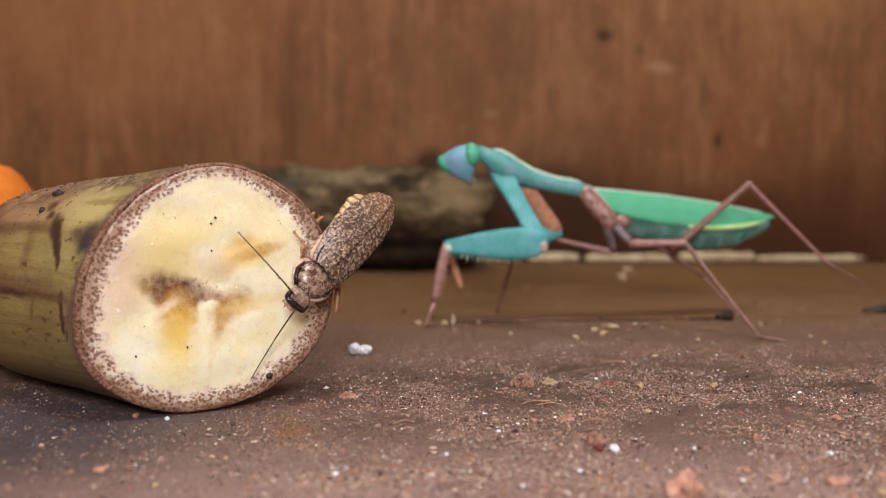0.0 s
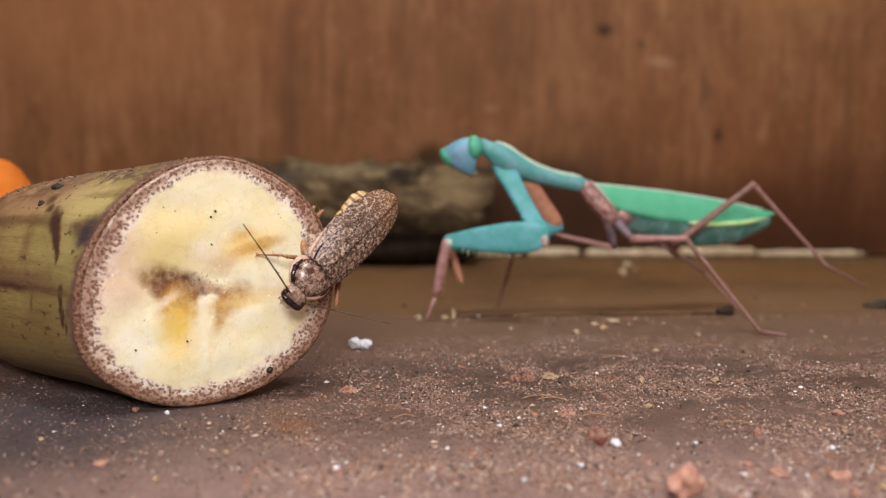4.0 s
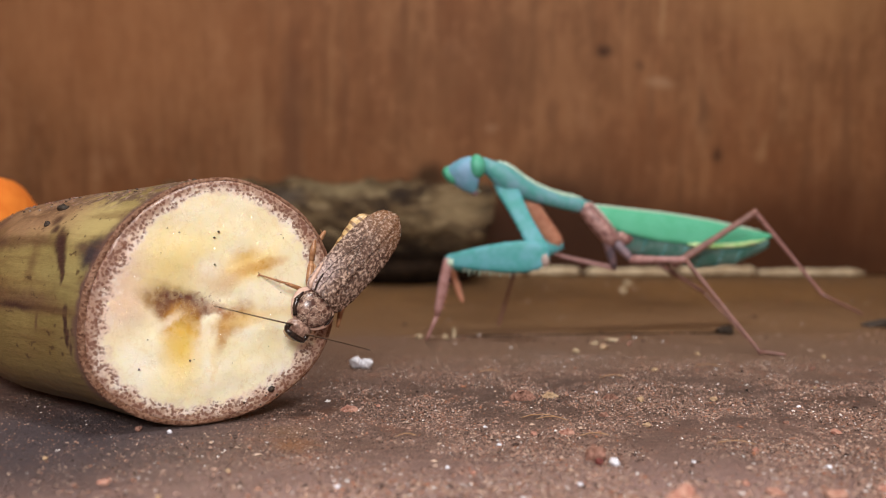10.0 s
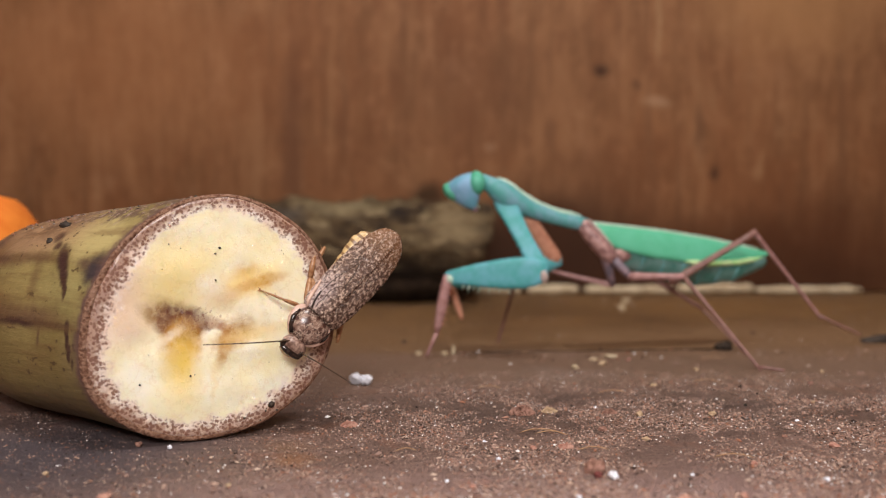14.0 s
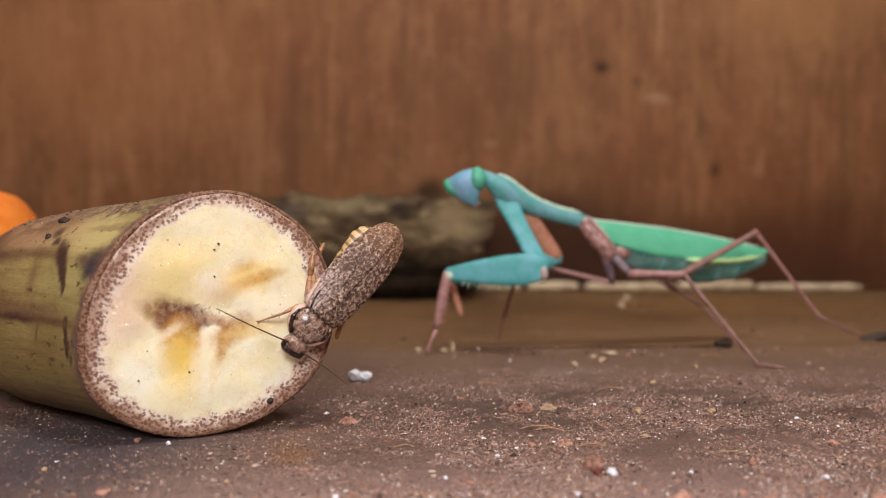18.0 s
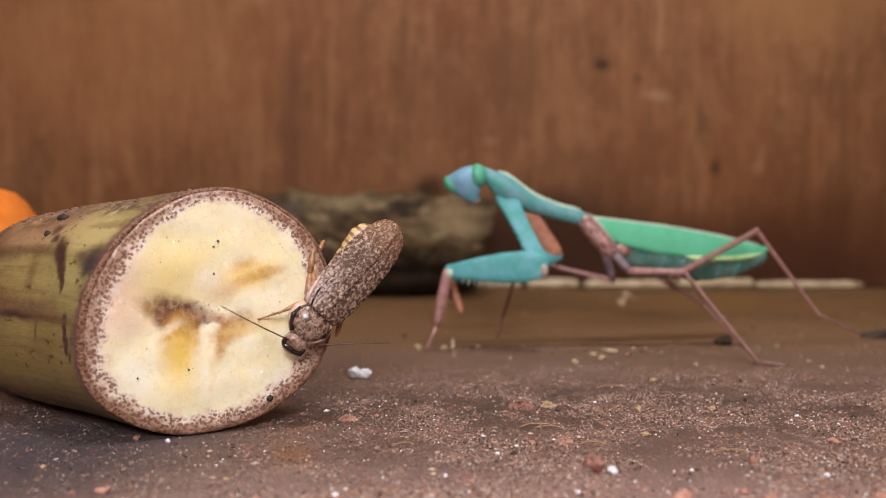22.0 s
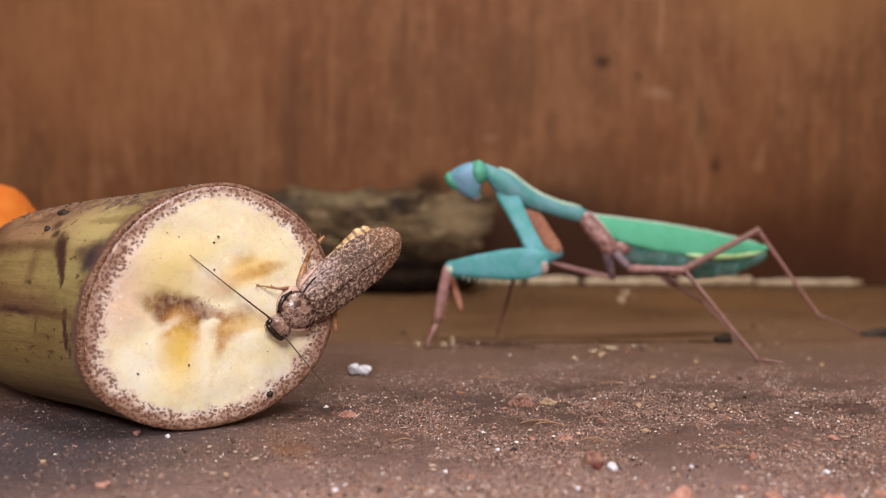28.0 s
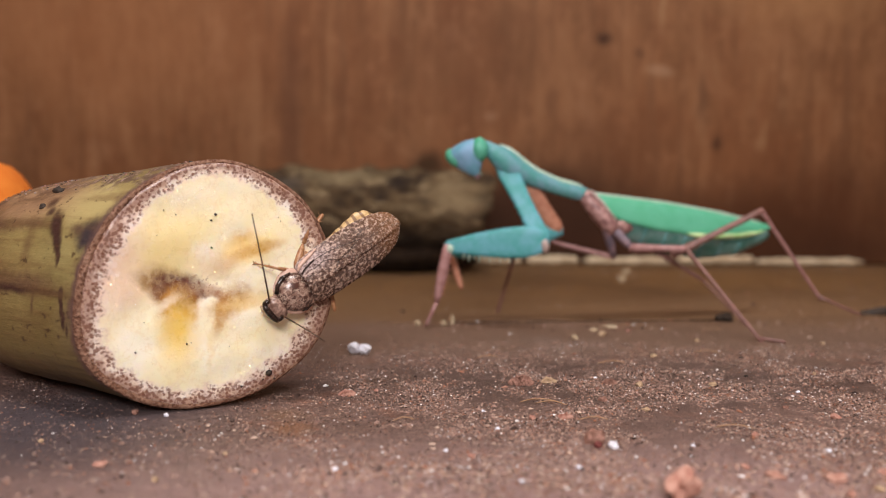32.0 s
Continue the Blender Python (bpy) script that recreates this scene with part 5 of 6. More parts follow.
def mantis():
    root = thing("praying_mantis", STAND, "green and turquoise praying mantis with raised forelegs standing on the board", "insect")
    moved = []

    def bone(name, a, b, stops, mat, label="", flat=1.0, sides=12, bow=0.0, keel=1.0, up=UP):
        ob = part(name, limb(span(a, b), [(u, r * MM) for u, r in stops], sides, flat, bow, keel), mat, root, label)
        moved.append((ob, a, b, up))
        return ob

    # wings and abdomen hang on the line from shoulder to wing tip
    long = span("shoulder", "wing_tip")
    low = [(0, -1.4), (0.045, -2.4), (0.10, -4.2), (0.18, -5.7), (0.35, -6.7), (0.62, -6.3), (0.80, -4.4), (0.90, -2.6), (1, -0.3)]
    top = [(0, 0.5), (0.15, 1.0), (0.4, 1.6), (0.65, 1.5), (0.9, 0.6), (1, 0.1)]
    wide = [(0, 1.8), (0.1, 3.0), (0.35, 4.0), (0.65, 3.6), (0.9, 1.6), (1, 0.3)]

    def wing_point(u, v, side, out=0.0):
        w, t, l = blend(wide, u) + out, blend(top, u) + out, blend(low, u) - out
        a = v * math.pi / 2
        return (side * w * math.sin(a) * MM, (t + (l - t) * (1 - math.cos(a))) * MM, u * long)

    for side in (-1, 1):
        bm = bmesh.new()
        rows = [[bm.verts.new(wing_point(i / 36, -0.10 + 1.1 * j / 12, side)) for j in range(13)] for i in range(37)]
        for a, b in zip(rows, rows[1:]):
            for j in range(12):
                bm.faces.new((a[j], a[j + 1], b[j + 1], b[j]))
        ret = bmesh.ops.extrude_face_region(bm, geom=bm.faces[:])
        for v in ret["geom"]:
            if isinstance(v, bmesh.types.BMVert):
                v.co.x *= 0.93
                v.co.y -= 0.12 * MM
        bmesh.ops.recalc_face_normals(bm, faces=bm.faces)
        wing = part("wing_case", bm, "m_wing", root, "smooth bright green wing case")
        moved.append((wing, "shoulder", "wing_tip", UP))
        us = [0.50 + 0.05 * i for i in range(10)]
        part("wing_edge", tube([wing_point(u, 0.985, side, 0.15) for u in us], [0.1 * MM] + [0.75 * MM] * 7 + [0.45 * MM, 0.1 * MM], 8), "m_edge", wing, "pale yellow-green wing edge")
        # pale strip modelled in for the highlight on the wing's upper edge
        us = [0.02 + 0.075 * i for i in range(13)]
        part("wing_edge", tube([wing_point(u, 0.12, side, 0.05) for u in us], [0.42 * MM] * 13, 6), "m_ridge", wing, "highlight along the upper wing edge, put in as a pale green strip")
        for v in (0.35, 0.5, 0.66):
            us = [0.06 + 0.07 * i for i in range(12)]
            part("vein", tube([wing_point(u, v, side, -0.04) for u in us], [0.09 * MM] * 12, 5), "m_wing", wing)
    loops = []
    for i in range(33):
        u = 0.10 + 0.87 * i / 32
        bot = blend([(0.1, -8.0), (0.2, -10.5), (0.4, -12.6), (0.62, -13.0), (0.8, -10.4), (0.92, -6.4), (1, -3.2)], u)
        up = blend([(0.1, -1.2), (0.6, -1.4), (0.97, -1.4)], u)
        w = blend([(0.1, 2.4), (0.4, 3.6), (0.65, 3.4), (0.9, 2.0), (1, 0.8)], u)
        k = 1 - 0.035 * (i % 4 == 0)
        c, h = (bot + up) / 2, (up - bot) / 2 * k
        loops.append([(w * k * math.cos(a) * MM, (c + h * math.sin(a)) * MM, u * long) for a in (2 * math.pi * q / 18 for q in range(18))])
    abdomen = part("abdomen", rings(bmesh.new(), loops), "m_belly", root, "dark teal abdomen under the wings")
    moved.append((abdomen, "shoulder", "wing_tip", UP))
    part("belly_patch", ball(1.2 * MM, 1.9 * MM, 3.6 * MM, 3, 0.25, 8), "m_mottle", abdomen, "dusky pink patch on the flank", at=pose(-2.3 * MM, -7.2 * MM, 0.20 * long, 6, 14, 0))
    for i in range(6):
        u = 0.30 + 0.1 * i
        bot = blend([(0.1, -8.0), (0.2, -10.5), (0.4, -12.6), (0.62, -13.0), (0.8, -10.4), (0.92, -6.4), (1, -3.2)], u)
        w = blend([(0.1, 2.4), (0.4, 3.6), (0.65, 3.4), (0.9, 2.0), (1, 0.8)], u)
        part("segment_edge", tube([((w + 0.05) * math.cos(a) * MM, ((bot - 1.4) / 2 + (-1.4 - bot + 0.1) / 2 * math.sin(a)) * MM, u * long + 0.6 * MM * math.sin(a)) for a in [radians(180 + 15 * k) for k in range(13)]], 0.16 * MM, 6), "m_body", abdomen)
    # thorax
    chest = part("thorax", limb(0.0140, [(-0.10, 1.4 * MM), (0.08, 2.2 * MM), (0.45, 2.6 * MM), (0.8, 2.5 * MM), (1, 1.4 * MM)], 14, 0.95), "m_mottle", root, "mottled dusky pink thorax")
    moved.append((chest, "shoulder", "mid_hip", (1, 0, 0)))
    for x in (-1.9, 1.9):
        part("thorax_edge", tube([(x * 0.6 * MM, 1.9 * MM, 0.0004), (x * MM, 2.0 * MM, 0.004), (x * MM, 1.9 * MM, 0.008), (x * 0.8 * MM, 1.6 * MM, 0.0115)], [0.35 * MM, 0.5 * MM, 0.42 * MM, 0.25 * MM], 8), "m_flesh", chest, "pale pink edge of the thorax")
    neck = span("shoulder", "neck")
    stops = [(-0.04, 1.7), (0.05, 2.1), (0.25, 2.0), (0.5, 2.35), (0.66, 2.9), (0.78, 3.4), (0.88, 3.2), (0.96, 2.3), (1.06, 1.6)]
    pro = part("prothorax", limb(neck, [(u, r * MM) for u, r in stops], 14, 0.85, -1.9 * MM), "m_body", root, "long turquoise prothorax")
    moved.append((pro, "shoulder", "neck", UP))
    part("ridge", tube([(0, (blend(stops, u) * 0.98 - 1.9 * math.sin(math.pi * u)) * MM, u * neck) for u in [0.04 + 0.08 * i for i in range(12)]], [0.45 * MM] + [0.8 * MM] * 10 + [0.5 * MM], 8), "m_ridge", pro, "pale green ridge of the back")
    # head, a three-cornered wedge with an eye at each upper corner
    def wedge(p):
        k = 0.30 + 0.75 * max(0.0, (p.z + 1) / 2) ** 0.8
        return Vector((p.x * k, p.y * (0.55 + 0.45 * k), p.z if p.z < 0.15 else 0.15 + (p.z - 0.15) * 0.6))
    head = part("head", ball(6.6 * MM, 3.2 * MM, 6.0 * MM, 3, 0.03, 2, wedge), "m_face", root, "three-cornered pale blue face")
    for x, z, turn in ((-3.0, 0.8, -30), (4.0, 0.2, 22)):
        part("eye", ball(2.2 * MM, 2.5 * MM, 3.2 * MM, 3), "m_eye", head, "bulging green eye", at=pose(x * MM, -0.1 * MM, z * MM, 0, turn, 0))
    part("mouth", ball(1.0 * MM, 1.1 * MM, 1.2 * MM, 2, 0.1, 5), "m_violet", head, "purplish mouthparts", at=pose(0, 0.2 * MM, -5.6 * MM))
    for sx in (-1, 1):
        part("palp", tube([(sx * 0.8 * MM, 0, -4.9 * MM), (sx * 1.3 * MM, 0.6 * MM, -6.2 * MM)], [0.3 * MM, 0.15 * MM], 6), "m_ridge", head)

    # near foreleg: hip, spined thigh, shin and foot
    hip = bone("coxa", "fore_hip", "fore_elbow", [(-0.16, 1.4), (-0.06, 2.7), (0.06, 3.0), (0.2, 2.7), (0.4, 2.4), (0.6, 2.3), (0.85, 2.5), (0.97, 2.3), (1.05, 1.4)], "m_arm", "turquoise upper foreleg", 0.38, 20, keel=0.6, up=(1, 0, 0))
    length = span("fore_hip", "fore_elbow")
    for i in range(7):
        u = 0.18 + 0.1 * i
        part("spine", tube([(-0.4 * MM, -2.0 * MM, u * length), (-0.4 * MM, -2.85 * MM, u * length + 0.3 * MM)], [0.3 * MM, 0.06 * MM], 6), "m_arm", hip)
    thigh = bone("femur", "fore_elbow", "fore_knee", [(-0.07, 1.3), (-0.03, 2.5), (0.05, 3.6), (0.2, 4.2), (0.4, 4.0), (0.7, 3.0), (0.92, 1.9), (1.0, 1.5), (1.03, 1.0)], "m_arm", "thick turquoise thigh of the grasping foreleg", 0.34, 20, keel=0.55)
    length = span("fore_elbow", "fore_knee")
    for i in range(11):
        u = 0.28 + 0.055 * i
        r = blend([(0, 3.4), (0.35, 3.7), (0.7, 3.0), (1, 2.0)], u)
        part("spine", tube([(-0.5 * MM, -(r - 0.4) * MM, u * length), (-0.5 * MM, -(r + 1.1 + 0.6 * (i % 2)) * MM, u * length + 0.4 * MM)], [0.45 * MM, 0.10 * MM], 6), "m_ridge", thigh)
    part("ridge", tube([(-1.5 * MM, -2.0 * MM, u * length) for u in (0.02, 0.2, 0.4, 0.6, 0.8)], [0.4 * MM, 0.7 * MM, 0.7 * MM, 0.6 * MM, 0.3 * MM], 6), "m_ridge", thigh, "paler lower edge")
    part("knee_cap", ball(1.2 * MM, 1.5 * MM, 1.6 * MM, 2, 0.1, 3), "m_ridge", thigh, "pale knee", at=pose(-0.2 * MM, -0.6 * MM, length * 0.985))
    part("elbow_cap", ball(1.5 * MM, 2.0 * MM, 1.3 * MM, 2, 0.1, 4), "m_flesh", thigh, "pale pink elbow", at=pose(0, -1.2 * MM, -0.02 * length))
    shin = bone("tibia", "fore_knee", "fore_wrist", [(-0.03, 1.0), (0.1, 1.35), (0.5, 1.45), (0.85, 1.1), (1.0, 0.7)], "m_pink", "dusky pink shin of the grasping foreleg", 0.75, up=(1, 0, 0))
    length = span("fore_knee", "fore_wrist")
    for i in range(7):
        u = 0.15 + 0.11 * i
        part("spine", tube([(0, 1.0 * MM, u * length), (0, 2.2 * MM, u * length + 0.8 * MM)], [0.22 * MM, 0.05 * MM], 5), "m_orange", shin)
    bone("tarsus", "fore_wrist", "fore_toe", [(0, 0.55), (0.4, 0.5), (0.8, 0.42), (1, 0.3)], "m_pink", "slender foot", sides=8)
    # far foreleg
    bone("coxa", "far_hip", "far_elbow", [(-0.04, 1.3), (0.1, 2.2), (0.5, 2.3), (0.9, 2.4), (1.03, 1.8)], "m_orange", "salmon inner side of the other upper foreleg", 0.6, up=(1, 0, 0))
    bone("femur", "far_elbow", "far_knee", [(-0.05, 1.6), (0.1, 2.8), (0.5, 2.9), (0.9, 1.9), (1.03, 1.1)], "m_arm", "turquoise thigh of the other foreleg", 0.6)
    bone("tibia", "far_knee", "far_claw", [(-0.03, 0.8), (0.1, 1.0), (0.6, 1.0), (0.9, 0.7), (1, 0.3)], "m_orange", "salmon shin of the other foreleg", 0.8)
    # walking legs
    thin = [(-0.02, 0.7), (0.1, 0.78), (0.5, 0.6), (0.9, 0.58), (1.02, 0.65)]
    shank = [(-0.01, 0.74), (0.06, 0.60), (0.5, 0.48), (0.95, 0.45), (1.01, 0.45)]
    foot = [(0, 0.5), (0.3, 0.42), (0.6, 0.42), (0.9, 0.36), (1, 0.3)]
    bone("coxa", "mid_hip", "mid_bend", [(-0.50, 1.3), (-0.1, 1.5), (0.3, 1.35), (0.7, 1.15), (1.1, 0.85)], "m_violet", "violet hip")
    bone("femur", "mid_bend", "mid_knee", [(-0.04, 1.1), (0.1, 1.2), (0.6, 0.85), (1.03, 0.85)], "m_pink", "dusky pink thigh")
    bone("tibia", "mid_knee", "mid_ankle", shank, "m_brown", "slender reddish brown shin")
    bone("tarsus", "mid_ankle", "mid_toe", foot, "m_brown", "slender foot", sides=8)
    bone("coxa", "fmid_hip", "fmid_bend", [(-0.50, 1.3), (-0.1, 1.5), (0.3, 1.35), (0.7, 1.05), (1.05, 0.75)], "m_violet", "violet hip")
    bone("femur", "fmid_bend", "fmid_knee", thin, "m_pink", "slender brown thigh")
    bone("tibia", "fmid_knee", "fmid_toe", shank, "m_brown", "slender reddish brown shin")
    bone("femur", "hind_hip", "hind_knee", [(-0.04, 1.0), (0.15, 1.15), (0.5, 0.9), (0.85, 0.85), (1.01, 0.95)], "m_brown", "long reddish brown thigh of the hind leg")
    bone("tibia", "hind_knee", "hind_ankle", shank, "m_pink", "long slender shin of the hind leg")
    bone("tarsus", "hind_ankle", "hind_toe", foot, "m_brown", "slender foot", sides=8)
    bone("femur", "fhind_hip", "fhind_knee", thin, "m_brown", "slender brown thigh")
    bone("tibia", "fhind_knee", "fhind_toe", [(u, 0.7 * r) for u, r in shank], "m_brown", "slender reddish brown shin")
    return root, moved, head


# ------------------------------------------------------------ things round about
def wood_offcut():
    """A weathered round of branch lying along the back wall."""
    root = thing("branch_offcut", (-0.055, 0.356, 0), "weathered grey-brown branch offcut lying along the back board", "wood")
    loops = []
    n = 44
    for i in range(61):
        u = i / 60
        x = -0.075 + 0.150 * u
        loop = []
        for k in range(n):
            a = 2 * math.pi * k / n
            r = 0.0225 * (1 + 0.12 * noise.noise((x * 25, math.cos(a) * 1.2, math.sin(a) * 1.2)) + 0.16 * noise.noise((x * 70, math.cos(a) * 4, math.sin(a) * 4)) + 0.10 * noise.noise((x * 130, math.cos(a) * 11, math.sin(a) * 11)))
            r *= 0.90 if i in (0, 60) else (0.97 if i in (1, 59) else 1)
            loop.append((x + (0.005 * math.sin(a) + 0.002 * noise.noise((math.cos(a) * 3, math.sin(a) * 3, 1))) * max(0, u - 0.9) * 10, r * 0.95 * math.cos(a), 0.0270 + 0.86 * r * math.sin(a)))
        loops.append(loop)
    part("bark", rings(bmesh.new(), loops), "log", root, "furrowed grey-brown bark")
    # dark lumps put in place of the shade between branch and floor
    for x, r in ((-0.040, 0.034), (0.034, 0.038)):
        part("gap_shade", ball(r, 0.014, 0.0088, 3, 0.25, x * 90), "near_black", root, "black lump standing in for the shade under the branch", at=pose(x, -0.004, 0.0080))


def carrot():
    root = thing("carrot", (-0.1228, 0.206, 0), "bright orange carrot end lying behind the plantain", "vegetable")
    loops = []
    for i in range(30):
        u = i / 29
        r = 0.0233 * (1 - 0.35 * u) * math.sqrt(max(0.0, 1 - (1 - min(1, u / 0.18)) ** 2.2)) + 0.0006
        r *= 1 + 0.03 * math.sin(i * 2.3)
        loops.append([(r * math.cos(a), r * math.sin(a) * 1.0, u) for a in (2 * math.pi * k / 24 for k in range(24))])
    # lies along -x, rounded end towards +x
    out = [[(0.0120 - p[2] * 0.075, p[0], 0.0228 * (1 - 0.35 * p[2]) + p[1]) for p in loop] for loop in loops]
    part("root", rings(bmesh.new(), out), "carrot", root)


def pale_strip():
    """Broken pale bead along the foot of the back board."""
    root = thing("sealant_bead", (0.11, 0.3878, 0), "broken pale bead of old sealant along the wall's foot", "sealant")
    rnd = random.Random(9)
    for x0, x1, h in ((0.0105, 0.0400, 0.0046), (0.0425, 0.0690, 0.0046), (0.0715, 0.1180, 0.0040), (0.1195, 0.1580, 0.0052), (0.1590, 0.2135, 0.0036)):
        n = 14
        loops = []
        for i in range(n + 1):
            x = x0 + (x1 - x0) * i / n - 0.11
            k = 0.45 if i in (0, n) else 1 + 0.22 * rnd.uniform(-1, 1)
            loops.append([(x, 0.0030 * k * math.cos(a), max(0.0, h * 0.5 + h * 0.55 * k * math.sin(a))) for a in (2 * math.pi * q / 10 for q in range(10))])
        part("bead_piece", rings(bmesh.new(), loops), "pale_bead", root)


def crumb(name, x, y, size, mat, label, seed, flatness=0.65, group="crumbs on the board"):
    sx, sy = size if isinstance(size, tuple) else (size, size)
    sx, sy = sx * 0.68, sy * 0.68
    ob = part(name, ball(sx, sy, (sx + sy) / 2 * flatness, 2, 0.55, seed), mat, smooth=False)
    ob.location = (x, y, (sx + sy) / 2 * flatness * 0.75 - 0.0002)
    ob.rotation_euler = (0, 0, seed * 1.7)
    return tagged(ob, label, "crumb", group)


def clod(x, y, r, mat, label, seed, count=60):
    """A low heap of small grains stuck together."""
    rnd = random.Random(seed)
    bm = bmesh.new()
    for _ in range(count):
        a, q, up = rnd.uniform(0, 6.28), math.sqrt(rnd.random()), rnd.random()
        s = r * rnd.uniform(0.08, 0.20)
        p = (r * 1.25 * q * math.cos(a), r * q * math.sin(a), s * 0.5 + r * 0.75 * up * (1 - q * q))
        bmesh.ops.create_icosphere(bm, subdivisions=1, radius=1, matrix=Matrix.Translation(p) @ pose(0, 0, 0, 90 * up, 200 * q, 57 * a) @ Matrix.Diagonal((s * rnd.uniform(0.7, 1.3), s, s * 0.8, 1)))
    ob = part("clod", bm, mat, smooth=False)
    ob.location = (x, y, -0.0002)
    return tagged(ob, label, "clod", "crumbs on the board")


def litter():
    rnd = random.Random(3)
    # the two-lobed white crumb
    white = thing("white_crumb", (-0.0186, 0.1700, 0), "small two-lobed chalky white crumb on the board", "crumb", "crumbs on the board")
    part("lobe", ball(0.0015, 0.0012, 0.0013, 3, 0.45, 2), "white", white, at=pose(-0.0011, 0, 0.0012, 0, 12, 0))
    part("lobe", ball(0.0013, 0.0012, 0.0011, 3, 0.45, 7), "white", white, at=pose(0.0012, -0.0002, 0.0010, 0, -8, 0))
    crumb("red_crumb", 0.0290, 0.0893, (0.0048, 0.0026), "brick", "brick-red crumb on the dusty board", 4.2, 0.8)
    crumb("dark_crumb", 0.0222, 0.1068, (0.0010, 0.0008), "brick_dark", "dark red crumb beside a white grain", 5.2, 0.8)
    crumb("red_crumb", 0.0222, 0.1085, (0.0021, 0.0016), "brown", "reddish crumb beside a white grain", 7.1, 0.9)
    crumb("white_grain", 0.0243, 0.1062, (0.0011, 0.0010), "white", "small white grain on the board", 2.9, 0.95)
    clod(0.0150, 0.1435, 0.0019, "brown", "crumbly red-brown clod on the board", 4, 320)
    clod(0.0205, 0.1450, 0.0012, "tan", "small crumbly tan clod on the board", 5, 150)
    clod(0.0320, 0.1440, 0.0011, "brown", "crumbly red-brown clod on the board", 6, 150)
    clod(-0.0170, 0.1350, 0.0012, "brick", "crumbly brick-red clod on the board", 7, 150)
    clod(0.0200, 0.1215, 0.0010, "brick", "crumbly brick-red clod on the board", 8, 150)
    crumb("dark_crumb", -0.0500, 0.1225, (0.0009, 0.0008), "brown", "dark crumb at the plantain's foot", 3.3, 0.9)
    crumb("white_grain", -0.0445, 0.1212, (0.0006, 0.0006), "white", "tiny white grain on the board", 1.3, 0.9)
    crumb("pale_husk", 0.0005, 0.2085, (0.0028, 0.0012), "pale_bead", "pale husk by the mantis's forefoot", 6.6, 0.5)
    crumb("pale_husk", -0.0067, 0.2088, (0.0020, 0.0012), "pale_bead", "pale husk by the mantis's forefoot", 4.6, 0.7)
    crumb("pale_husk", 0.0028, 0.2100, (0.0008, 0.0007), "pale_bead", "pale husk by the mantis's forefoot", 8.6, 3.0)
    crumb("dark_clod", 0.0808, 0.2170, (0.0050, 0.0032), "dark", "dark clod lying on the seam", 0.4, 0.5)
    crumb("dark_clod", 0.1360, 0.2294, (0.0125, 0.0032), "dark", "dark flake lying by the seam", 3.7, 0.28)
    crumb("tan_crumb", 0.0735, 0.3125, (0.0024, 0.0022), "pale_bead", "pale crumb near the back board", 5.1, 0.9)
    crumb("pale_flake", 0.0400, 0.2003, (0.0022, 0.0012), "pale_bead", "pale flake lying before the seam", 2.2, 0.35)
    crumb("pale_flake", 0.0454, 0.2055, (0.0030, 0.0012), "pale_bead", "pale flake lying before the seam", 3.4, 0.3)
    crumb("dark_flake", 0.0490, 0.1995, (0.0042, 0.0009), "brown", "thin dark flake lying before the seam", 4.4, 0.3)
    crumb("tan_crumb", 0.0371, 0.1419, (0.0013, 0.0010), "tan", "tan crumb on the dusty board", 2.7, 0.7)
    crumb("dark_crumb", 0.0600, 0.1490, (0.0005, 0.0005), "dark", "small dark crumb on the board", 1.7, 1.1)
    for x, y, a, b, seed in ((0.0426, 0.0955, 0.0024, 0.0016, 1.1), (0.0500, 0.0945, 0.0030, 0.0018, 2.3), (0.0578, 0.0970, 0.0018, 0.0014, 3.9)):
        crumb("red_crumb", x, y, (a, b), "brick", "brick-red crumb at the front of the board", seed, 0.3)
    crumb("tan_crumb", 0.083, 0.345, (0.0035, 0.0025), "pale_bead", "pale crumb near the back board", 5.9, 0.6)
